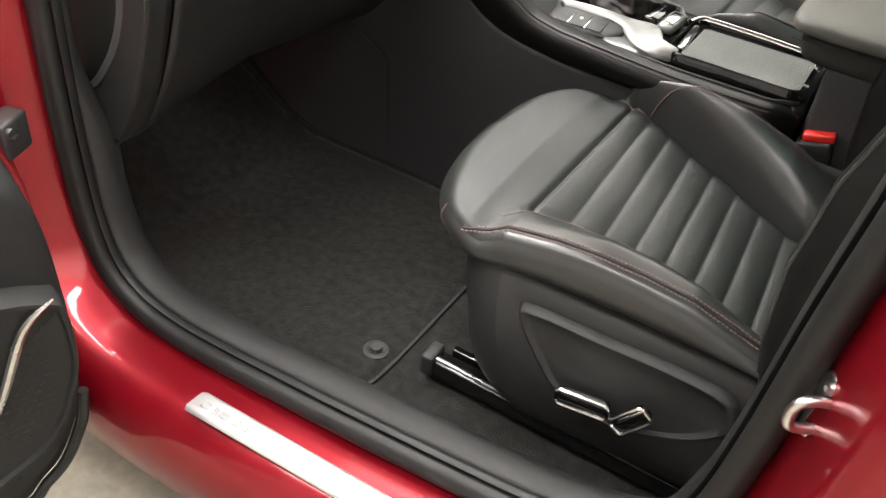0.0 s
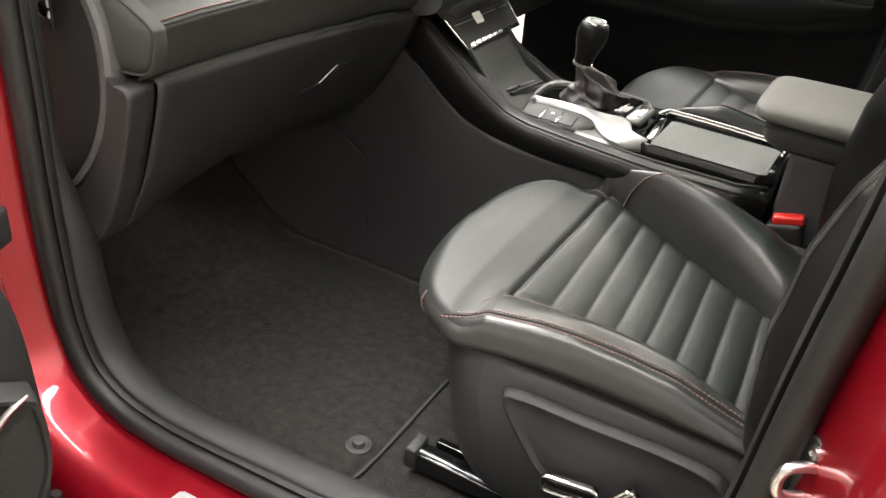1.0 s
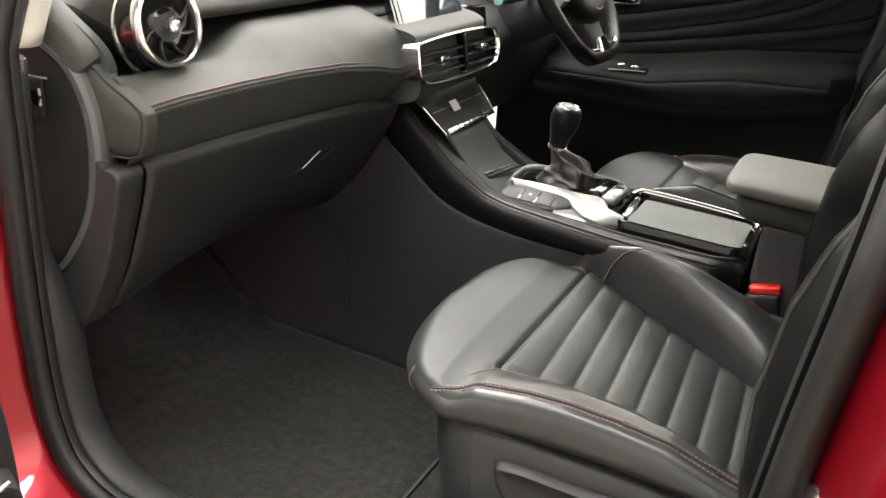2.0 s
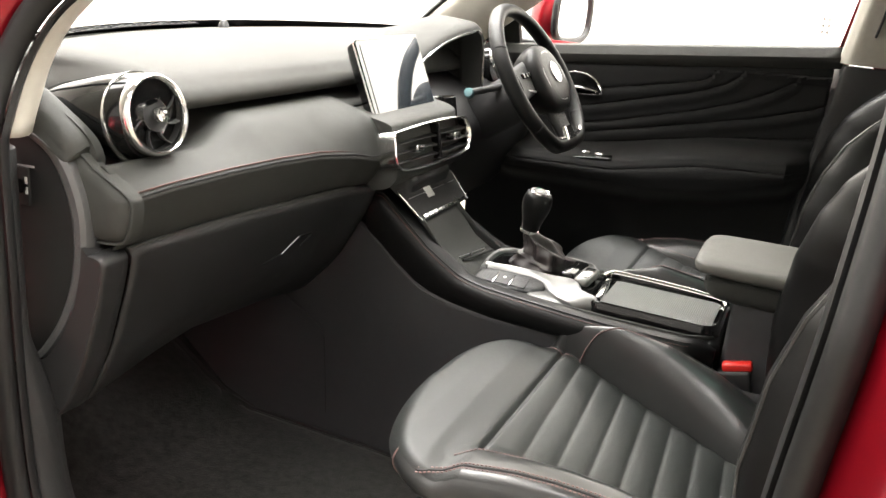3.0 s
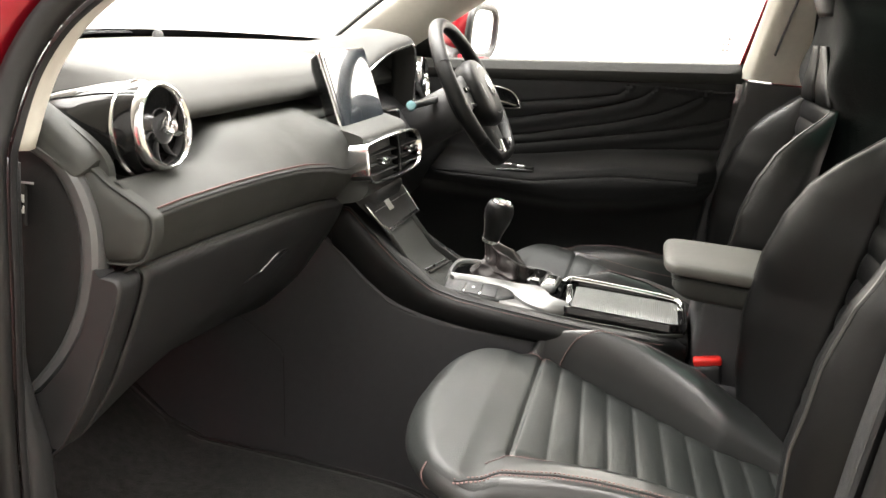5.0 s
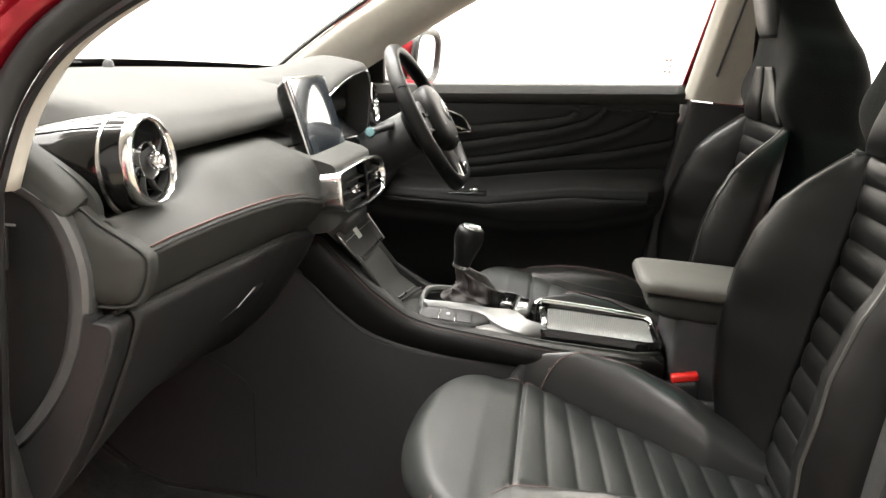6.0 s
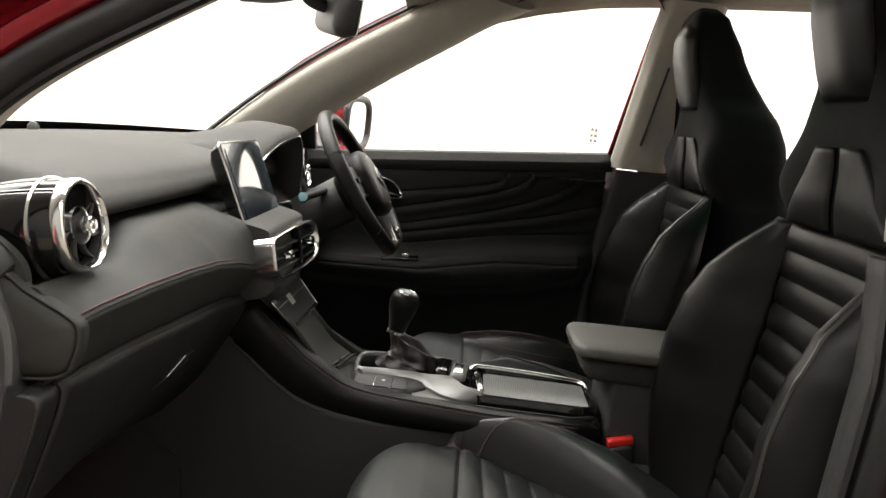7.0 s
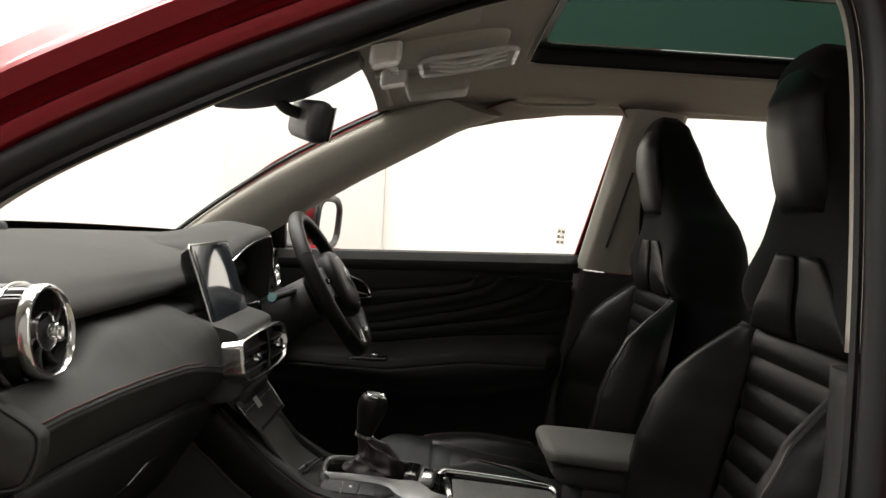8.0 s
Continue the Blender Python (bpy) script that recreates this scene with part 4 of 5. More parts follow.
def steering_wheel():
    w = thing("steering_wheel", -.13, .345, 1.0, "black leather flat-bottomed steering wheel with silver trim", "steering wheel")
    n = Vector((.83, 0, .557)).normalized()
    up = Vector((-.557, 0, .83))
    side = Vector((0, 1, 0))
    c = Vector((-.138, .385, .988))
    P = lambda a, b, h=0.0: tuple(c + side * a + up * b + n * h)
    R = .172

    def rim(q):
        a, b = R * 1.03 * math.sin(q), R * math.cos(q)
        if b < -.150:
            b = -.150 - (b + .150) * -.25
        return a, b
    qs = np.linspace(0, 2 * math.pi, 90, endpoint=False)
    part("rim", tube([P(*rim(q)) for q in qs], [.0155 + .002 * abs(math.sin(q)) for q in qs], 14, True, .9), LEATHER_SHADED, w, "black perforated leather rim")
    for q0 in (radians(62), radians(-62), radians(125), radians(-125)):
        part("rim_joint", tube([P(*rim(q0 + k * .012)) for k in range(-1, 2)], .0172, 14), SEAM, w)
    part("rim_inlay", tube([P(*[v * .93 for v in rim(q)], .008) for q in np.linspace(radians(-150), radians(-215), 14)], .006, 8), CHROME, w, "satin silver lower inlay")
    for sg in (-1, 1):
        part("spoke", loft([[P(sg * (.055 + .1 * k), .012 + .03 * s - .015 * k, h) for s, h in ((1, .010), (1, -.006), (-1, -.006), (-1, .010))] for k in np.linspace(0, 1, 4)], 10, 20), PLASTIC, w, "black spoke with buttons")
        part("spoke_trim", tube([P(sg * .150, -.012, .006), P(sg * .12, -.020, .010), P(sg * .09, -.026, .012)], .0022, 8), STEEL, w, "thin silver spoke trim")
        for k in range(3):
            part("button", rbox(.016, .012, .006, .002, Matrix.Translation(P(sg * (.085 + .02 * k), .012, .014)) @ Matrix(((0, up.x, n.x, 0), (1, up.y, n.y, 0), (0, up.z, n.z, 0), (0, 0, 0, 1)))), GLOSS, w)
    part("lower_spoke", loft([[P(q * (.040 - .012 * k), -.05 - .1 * k, h) for q, h in ((1, .010), (1, -.008), (-1, -.008), (-1, .010))] for k in np.linspace(0, 1, 4)], 10, 20), PLASTIC, w, "black lower spoke")
    part("spoke_inlay", loft([[P(q * (.022 + .010 * k), -.118 - .030 * k, h + .004) for q, h in ((1, .012), (1, -.002), (-1, -.002), (-1, .012))] for k in np.linspace(0, 1, 4)], 10, 20), CHROME, w, "satin silver lower inlay")
    secs = []
    for h, r in ((-.05, .050), (-.01, .074), (.014, .080), (.030, .074), (.039, .050), (.041, .004)):
        secs.append([P(r * 1.08 * math.copysign(abs(math.cos(q)) ** .8, math.cos(q)), r * math.copysign(abs(math.sin(q)) ** .85, math.sin(q)) - .006, h) for q in np.linspace(0, 6.2832, 20, endpoint=False)])
    part("hub_pad", loft(secs, 20, 48), LEATHER_SHADED, w, "black airbag pad")
    part("hub_ring", tube([P(.062 * math.cos(q), .058 * math.sin(q) - .006, .0365) for q in np.linspace(0, 6.2832, 48, endpoint=False)], .0014, 6, True), STEEL, w, "thin silver hub ring")
    part("badge", slab([P(.026 * math.cos(q), .026 * math.sin(q), .0405) for q in np.linspace(0, 6.2832, 8, endpoint=False)], (0, 0, 0), tuple(n * .003)), CHROME, w, "silver eight-sided badge shape")
    part("column_shroud", loft([[P(.05 * math.cos(q), .055 * math.sin(q) - .01, h) for q in np.linspace(0, 6.28, 14, endpoint=False)] for h in (-.20, -.12, -.05)], 10, 30), PLASTIC, w, "black column shroud")
    part("stalk", tube(smooth_line([P(-.01, .03, -.06), P(-.025, .025, -.075), (-.243, .232, .958)], 14), .008, 10), PLASTIC, w, "black indicator stalk")
    part("stalk_tip", disc_stack([(-.010, .010), (.006, .011), (.010, .009), (.011, .001)], 20, Matrix.Translation((-.241, .230, .958)) @ pose(0, 0, 0, 70, 30, 0)), STALKBLUE, w, "blue-grey stalk end")
    adopt(w)


steering_wheel()


def rear_view_mirror():
    m = thing("rear_view_mirror", -.18, .0, 1.31, "black interior rear view mirror on its stalk", "mirror")
    m0 = pose(-.170, .012, 1.318, 6, 4, 20)
    part("housing", rbox(.045, .235, .075, .02, m0), PLASTIC, m, "black mirror housing")
    part("mirror_glass", rbox(.003, .222, .062, .001, m0 @ pose(.022, 0, 0)), MIRROR, m, "mirror glass")
    part("stalk", tube(smooth_line([(-.18, .0, 1.325), (-.215, -.02, 1.335), (-.235, -.035, 1.37), (-.25, -.04, 1.40)], 16), [.011] * 16, 10), PLASTIC, m, "black stalk")
    secs = [[(-.335 + dx, -.02 + ry * math.cos(q), 1.325 + dz + rz * math.sin(q)) for q in np.linspace(0, 6.2832, 14, endpoint=False)] for dx, dz, ry, rz in ((0, .004, .03, .012), (.06, .024, .070, .026), (.14, .056, .09, .032), (.20, .088, .085, .028), (.25, .110, .05, .016))]
    part("sensor_cover", loft(secs, 20, 36), PLASTIC, m, "black sensor cover on the glass")
    adopt(m)


rear_view_mirror()


def roof_console():
    r = thing("roof_console", .02, .0, 1.44, "beige overhead console with map lamps and sunglasses holder", "roof console")

    def under(x, y, d):
        return (x, y, ceiling_z(x, y) - d)
    ang = [(math.copysign(abs(math.cos(q)) ** .5, math.cos(q)), math.copysign(abs(math.sin(q)) ** .5, math.sin(q))) for q in np.linspace(0, 6.2832, 32, endpoint=False)]
    part("body", surface([[under(.06 + .115 * s * a, .02 + .105 * s * b, dd) for a, b in ang] for s, dd in ((1, -.004), (1, .006), (.95, .016), (.8, .02), (.3, .022), (.02, .022))], False, True, True), BEIGE_TRIM, r, "beige plastic console body")
    for y in (-.10, .13):
        part("map_lamp", surface([[under(-.035 + .026 * q * a, y + .034 * q * b, dd) for a, b in ang] for q, dd in ((1, .010), (1, .034), (.85, .042), (.05, .044))], False, True, True), LAMPGLASS, r, "milky map lamp lens")
    for k in range(4):
        part("button", rbox(.016, .020, .008, .003, pose(-.03, -.040 + .032 * k, ceiling_z(-.03, 0) - .028)), LAMPGLASS, r)
    rim = [under(.105 + p, .035 + q, .036) for p, q in rounded_outline(.085, .085, .03, 6)]
    part("holder_rim", tube(rim, .005, 8, True), LAMPGLASS, r, "pale holder rim")
    for k in range(3):
        part("grip_ridge", tube(smooth_line([under(.035, -.01 + .045 * k, .030), under(.10, -.012 + .045 * k, .042), under(.175, -.01 + .045 * k, .030)], 14), .007, 8, flat=.6), LAMPGLASS, r)
    part("mirror_lid", rbox(.13, .12, .05, .010, pose(.045, .25, ceiling_z(.045, .25) - .030, 0, -13, 0)), BEIGE_TRIM, r, "cloth lidded holder")
    adopt(r)
    for y0, n in ((.30, "sun_visor"), (-.34, "sun_visor")):
        v = thing(n, .03, y0, 1.44, "folded beige cloth sun visor", "sun visor", "sun visors")
        part("flap", surface([[under(x, y0 + s * .15, .010 + dd) for s, dd in ((-1, -.006), (-.98, .004), (0, .006), (.98, .004), (1, -.006))] for x in np.linspace(-.075, .115, 12)]), BEIGE, v, "beige flap", solid=-0.01)
        part("pivot", tube([under(-.06, y0 - .14, .016), under(-.06, y0 + .14, .016)], .005, 8), BEIGE_TRIM, v)
        adopt(v)
    h = thing("grab_handle", .28, .56, 1.46, "recessed beige roof grab handle", "grab handle")
    part("bar", tube(smooth_line([(.23, .575, 1.478), (.26, .568, 1.476), (.33, .566, 1.482), (.40, .568, 1.490), (.43, .575, 1.498)], 24), .010, 10, flat=.5), BEIGE_TRIM, h)
    adopt(h)


roof_console()


# ---- centre console ----
def side_top(x):
    return float(np.interp(x, (-.235, -.19, -.14, -.10, -.068, -.02, .05, .148, .25, .34), (.800, .762, .722, .699, .686, .679, .676, .673, .672, .672)))


def side_low(x):
    return float(np.interp(x, (-.275, -.235, -.196, -.147, -.11, -.078, 0, .104, .204, .37), (.745, .716, .684, .653, .642, .638, .635, .637, .638, .636)))


def top_z(x):
    return float(np.interp(x, (-.225, -.168, -.12, -.08, -.065, -.05, .37), (.802, .764, .712, .688, .682, .668, .668)))


def centre_console():
    c = thing("centre_console", .1, CY, .3, "black centre console with stitched leather sides and silver trim", "centre console")
    yc = -.035
    hw = lambda x: float(np.interp(x, (-.27, -.15, .0, .2, .33, .375), (.097, .101, .116, .128, .125, .10)))
    xs = np.r_[np.linspace(-.262, -.05, 26), np.linspace(-.04, .33, 18), np.linspace(.34, .378, 6)]
    for sg in (-1, 1):
        net = []
        for x in xs:
            t, b, h = side_top(x), side_low(x) - .004, hw(x)
            e = .0 if x < .33 else (x - .33) / .05
            g = .008 * max(0.0, min(1.0, (x + .10) / .05))
            ring_pts = [(-.028, t + .010 - g), (-.010, t + .013 - g), (.008, t + .006 - g * .5), (.018, t - .010), (.018, (t + b) / 2 - .004), (.012, b + .004), (.0, b - .002), (-.03, b), (-.034, (t + b) / 2)]
            net.append(smooth_line([(x, yc + sg * (h + o * (1 - .3 * e)), z - .012 * e * e) for o, z in ring_pts], 36, True))
        part("side_pad", surface(net, False, True, True), LEATHER_SHADED, c, "black stitched leather side pad", angle=60)
        path = [(x, yc + sg * (hw(x) + .012), side_top(x) + .0045 - .004 * max(0.0, min(1.0, (x + .10) / .05))) for x in np.linspace(-.255, .34, 90)]
        stitches("side_stitches", path, THREAD_DARK, c, .005, .0008)
        part("side_seam", tube([(x, y - sg * .006, z + .0035) for x, y, z in path], .0012, 5), SEAM, c)
    # flat panels below the pads
    for sg in (-1, 1):
        net = []
        for x in np.linspace(-.90, .62, 52):
            top = side_low(x) + .004 if x > -.275 else .745 + (-.275 - x) * .30
            top = min(top, .80) if x < .38 else .64 - .02
            y = yc + sg * (.106 + .020 * max(0, min(1, (x + .3) / .3)))
            net.append([(x, y, top), (x, y - sg * -.002, top - .05), (x, y + sg * .004, .48), (x, y + sg * .012, .36), (x, y + sg * .02, .29)])
        part("side_panel", surface([smooth_line(r, 14) for r in net]), KICK, c, "charcoal plastic side panel", angle=60, solid=0.004)
        edge = smooth_line([(x, yc + sg * np.interp(x, (-.275, -.1), (.112, .120)), side_low(x) - .001) for x in np.linspace(-.275, -.09, 14)], 30)
        part("panel_edge", tube(edge, .0022, 6), TRIM_GREY, c, "bright panel edge")
    part("kick_joint", tube([(-.335, -.1555, .505), (-.326, -.158, .42), (-.318, -.162, .345)], .0006, 6), SEAM, c, "dark panel joint")
    part("kick_line", tube(smooth_line([(-.44, -.153, .572), (-.39, -.154, .548), (-.345, -.155, .522), (-.335, -.155, .505)], 16), .0016, 6), TRIM_GREY, c, "panel joint line")
    # floor of the front bin, top deck
    net = [[(x, yc + s * (hw(x) - .02), top_z(x) + (.012 if abs(s) == 1 else 0)) for s in (-1, -.96, -.5, 0, .5, .96, 1)] for x in np.linspace(-.175, .37, 40)]
    part("top_deck", surface(net), SOFT, c, "black console deck", angle=50, solid=0.006)
    # heater panel with silver frame
    a, b = Vector((-.212, -.020, .815)), Vector((-.168, -.020, .765))
    u, w = Vector((0, 1, 0)), (a - b).normalized()
    nrm = u.cross(w).normalized()
    if nrm.x < 0:
        nrm = -nrm
    mid = (a + b) / 2
    hp = lambda s, t, h: tuple(mid + u * s + w * t + nrm * h)
    hl = (a - b).length / 2
    pan = part("climate_panel", slab([hp(s, t, 0) for s, t in ((-.098, -hl), (.110, -hl), (.114, hl), (-.120, hl))], (0, 0, 0), tuple(nrm * .004)), COVER, c, "black climate control panel")
    part("panel_frame", tube([hp(-.120, hl - .006, .004), hp(-.099, -hl, .004), hp(.111, -hl, .004), hp(.115, hl - .006, .004)], .0014, 8), CHROME, pan, "silver frame")
    part("display", slab([hp(s, t, .0045) for s, t in ((-.03, .0), (-.002, .0), (-.002, .026), (-.03, .026))], (0, 0, 0), tuple(nrm * .0005)), LAMPGLASS, pan, "pale label")
    part("split_line", tube([hp(-.10, .012, .0045), hp(.10, .012, .0045)], .0005, 5), STEEL, pan)
    for k in range(9):
        part("key", slab([hp(-.088 + .0215 * k + s, t, .004) for s, t in ((0, -hl + .002), (.016, -hl + .002), (.016, -hl + .007), (0, -hl + .007))], (0, 0, 0), tuple(nrm * .003)), CHROME, pan, "silver toggle key")
    part("bin_mat_slot", tube([(-.098, -.085, .7015), (-.082, .0, .7005)], .0022, 6), STEEL, c, "bright slot edge")
    part("bin_mat_slot", tube([(-.090, -.085, .6985), (-.072, .02, .6965)], .0022, 6), SEAM, c, "dark slot")
    # gear lever surround: a thin loop round the front and far side, a broad band that sweeps into a fin
    z0 = .689
    far = smooth_line([(-.050, -.072), (-.060, -.035), (-.061, .028), (-.046, .050), (-.020, .058), (.05, .073), (.108, .068), (.124, .052), (.130, .030)], 60)
    inner = smooth_line([(-.056, -.040), (-.049, -.057), (-.01, -.050), (.03, -.048), (.075, -.050), (.110, -.042), (.129, -.066), (.140, -.092), (.171, -.111)], 60)
    outer = smooth_line([(-.063, -.048), (-.057, -.071), (-.01, -.067), (.030, -.068), (.062, -.077), (.084, -.100), (.108, -.119), (.140, -.126), (.172, -.115)], 60)
    fr = part("lever_surround", surface([[(x + dx, y + dy, z0 + dz) for dx, dy, dz in ((.006, -.005, -.008), (.006, -.005, .004), (.003, -.003, .008), (-.002, .002, .008), (-.005, .004, .003), (-.006, .005, -.008))] for x, y in far], False, True, True), SILVER, c, "polished silver lever surround", angle=50)
    sweep = []
    for k, ((x1, y1), (x2, y2)) in enumerate(zip(inner, outer)):
        f = max(0.0, (k - 34) / 25)
        sweep.append([(x1, y1, z0 - .006), (x1, y1, z0 + .006), (x1 * .9 + x2 * .1, y1 * .9 + y2 * .1, z0 + .009), (x1 * .5 + x2 * .5, y1 * .5 + y2 * .5, z0 + .007 - .002 * f), (x1 * .1 + x2 * .9, y1 * .1 + y2 * .9, z0 + .001 - .004 * f), (x2, y2, z0 - .004 - .005 * f), (x2, y2, z0 - .014)])
    part("silver_sweep", surface(sweep), SILVER, c, "broad brushed silver band sweeping into a fin", angle=35)
    plate = [(x, y) for x, y in far] + [(x, y) for x, y in inner[::-1]]
    part("surround_floor", surface([[(.03 + (x - .03) * q, .0 + y * q, z0 + .001) for x, y in plate] for q in (1.0, .5, .02)], False, True, True), GLOSS, fr, "dark inner plate")
    low_y = lambda x: float(np.interp(x, (-.06, -.02, .03, .055, .07), (-.124, -.122, -.118, -.112, -.096)))
    part("button_strip", surface([[(x, -.066 * (1 - k) + low_y(x) * k, z0 + .001 - .010 * k - .003 * k * k) for k in (0, .25, .6, 1.0)] for x in np.linspace(-.056, .072, 24)]), PLASTIC, c, "black button strip", solid=0.003)
    for k in range(3):
        yb = -.066 * .5 + low_y(-.026 + .030 * k) * .5
        part("strip_button", rbox(.027, .038, .0016, .0006, pose(-.034 + .030 * k, yb, z0 - .0035, 12, 0, 0)), PLASTIC, c, "small black button")
        if k < 2:
            part("strip_divider", rbox(.0012, .038, .002, .0003, pose(-.019 + .030 * k, yb, z0 - .0032, 12, 0, 0)), CHROME, c)
    part("button_mark", disc_stack([(0, .003), (.0006, .003)], 16, pose(-.004, -.090, z0 - .0018, 12, 0, 0)), PRINT, c)
    part("lower_plate", surface([[(x, low_y(x) * (1 - k) + (-.135) * k if k else -.085, z0 - .010 - .004 * k) for k in (0, .5, 1)] for x in np.linspace(.050, .115, 10)]), SILVER, c, "silver lower plate", solid=.003)
    part("parking_brake_switch", rbox(.030, .072, .016, .0075, pose(.1275, -.018, .697, 4, 0, -4)), SILVER, c, "silver parking brake switch")
    part("switch_dish", rbox(.018, .050, .004, .0018, pose(.1275, -.018, .7045, 4, 0, -4)), CHROME, c)
    part("switch_well", rbox(.028, .088, .016, .006, pose(.098, .004, .696, 0, 0, -4)), GLOSS, c, "gloss black button block")
    part("switch_edge", rbox(.0014, .078, .0016, .0004, pose(.098, .004, .7043, 0, 0, -4)), CHROME, c)
    # cup holder with roller shutter
    part("cup_frame", surface([[(.262 + (x - .262) * q, -.031 + (y + .031) * q2, .686 + dz) for x, y in [(.262 + p, -.031 + r) for p, r in rounded_outline(.112, .087, .030)]] for q, q2, dz in ((1.02, 1.03, -.012), (1.02, 1.03, .002), (.995, .985, .007), (.97, .95, .007), (.955, .93, .003), (.945, .92, -.006))], False, True), GLOSS, c, "gloss black cup holder frame", angle=45)
    part("shutter_bed", rbox(.212, .160, .006, .002, pose(.264, -.034, .683)), GLOSS, c)
    for k in range(55):
        e = .006 * max(0.0, (k - 50) / 4) ** 2 + .005 * max(0.0, (4 - k) / 4) ** 2
        part("shutter_slat", rbox(.0029, .132 - 2 * e, .005, .0008, pose(.1765 + .0034 * k, -.041, .6872), 1), SHUTTER, c, "")
    part("shutter_handle", rbox(.013, .105, .010, .004, pose(.166, -.040, .690, 0, -12, 4)), CHROME, c, "silver shutter handle")
    rail = smooth_line([(.148, .030, .690), (.156, .046, .693), (.172, .053, .694), (.27, .053, .693), (.355, .048, .690), (.370, .030, .688), (.374, .0, .687), (.372, -.04, .686), (.366, -.085, .685)], 60)
    wide = [.0065 if k < 36 else max(.0022, .0065 - .0043 * (k - 36) / 10) for k in range(60)]
    part("chrome_rail", tube(rail, wide, 10, flat=.7), CHROME, c, "polished chrome rail")
    part("rear_wrap", rbox(.030, .205, .046, .014, pose(.368, yc, .652)), LEATHER_SHADED, c, "leather wrapped console end")
    # rear box under the armrest
    part("rear_box", rbox(.42, .20, .46, .012, pose(.597, yc, .522)), KICK, c, "charcoal plastic storage box")
    adopt(c)


centre_console()


def gear_lever():
    g = thing("gear_lever", .03, -.005, .69, "manual gear lever with black leather gaiter and knob", "gear lever")
    top, foot = Vector((.014, -.002, .829)), Vector((-.006, .002, .700))
    ax = (top - foot).normalized()
    m = Matrix.Translation(foot) @ ax.to_track_quat("Z", "Y").to_matrix().to_4x4()
    L = (top - foot).length
    part("knob", disc_stack([(L - .074, .0105), (L - .072, .0160), (L - .062, .0172), (L - .048, .0205), (L - .032, .0255), (L - .018, .0275), (L - .006, .0258), (L + .001, .0225), (L + .003, .018), (L + .0035, .001)], 40, m), LEATHER_SHADED, g, "black leather gear knob", angle=60)
    part("knob_cap", disc_stack([(L + .001, .0195), (L + .0048, .0185), (L + .0055, .0172), (L + .0045, .0160)], 40, m, True), CHROME, g, "chrome cap ring", angle=40)
    part("cap_face", disc_stack([(L + .003, .0162), (L + .0046, .0158), (L + .0048, .001)], 32, m), PLASTIC, g, "black shift pattern disc")
    for k in range(3):
        part("shift_mark", rbox(.0012, .014, .0006, .0002, m @ pose(-.006 + .006 * k, 0, L + .005)), PRINT, g)
    part("shift_mark", rbox(.012, .0012, .0006, .0002, m @ pose(0, 0, L + .005)), PRINT, g)
    part("collar", disc_stack([(L - .078, .0135), (L - .077, .0172), (L - .071, .0176), (L - .070, .0135)], 32, m, True), CHROME, g, "thin chrome collar")
    rows = []
    for k in np.linspace(0, 1, 22):
        row = []
        for q in np.linspace(0, 2 * math.pi, 64, endpoint=False):
            rx, ry = .048 * (1 - k) ** 1.1 + .0140, .044 * (1 - k) ** 1.1 + .0140
            fold = 1 + (.13 * math.sin(5 * q + 3.2 * k) + .08 * math.sin(9 * q - 5 * k) + .05 * math.sin(26 * k + 3 * q)) * math.sin(min(1, k * 1.1) * math.pi) ** .6 * 1.0
            p = Vector((.030, .014, .690)) * (1 - k) + (foot + ax * (L - .075)) * k
            p = p + Vector((.016 * math.sin(k * 3.14), 0, 0))
            row.append((p.x + rx * fold * math.cos(q), p.y + ry * fold * math.sin(q), p.z + .006 * math.sin(3 * q + 9 * k) * math.sin(k * 3.14)))
        rows.append(row)
    part("gaiter", surface(rows, False, True), LEATHER_BROWN, g, "creased dark leather gaiter")
    adopt(g)


LEATHER_BROWN = material("dark_gaiter_leather", (0.022, 0.017, 0.017), 0.36, bump=0.25, bump_size=900, vary=0.2, size=14)
gear_lever()


def armrest():
    a = thing("armrest", .5, -.03, .75, "padded grey leather centre armrest lid", "armrest")
    secs = []
    for x, w, t, z in ((.318, .085, .006, .797), (.327, .116, .0115, .797), (.358, .132, .0135, .797), (.5, .138, .0145, .798), (.66, .136, .014, .799), (.69, .12, .011, .792)):
        secs.append([(x, -.045 + .78 * w * math.copysign(abs(math.cos(q)) ** .35, math.cos(q)), z + t * math.copysign(abs(math.sin(q)) ** .6, math.sin(q))) for q in np.linspace(0, 6.2832, 24, endpoint=False)])
    part("lid_pad", loft(secs, 34, 64), ARMREST, a, "grey leather lid")
    secs = []
    for x, w, z1 in ((.338, .09, .764), (.352, .112, .752), (.385, .120, .746), (.5, .122, .745), (.66, .12, .745)):
        secs.append([(x, -.045 + .78 * w * math.copysign(abs(math.cos(q)) ** .4, math.cos(q)), .766 + (.766 - z1 + .006) * math.copysign(abs(math.sin(q)) ** .6, math.sin(q))) for q in np.linspace(0, 6.2832, 24, endpoint=False)])
    part("lid_base", loft(secs, 24, 56), SOFT, a, "black lower lid half")
    line = [(x, -.045 - .108, .783) for x in np.linspace(.33, .66, 30)]
    stitches("lid_stitches", line, SEAM, a, .006, .0008)
    adopt(a)


armrest()


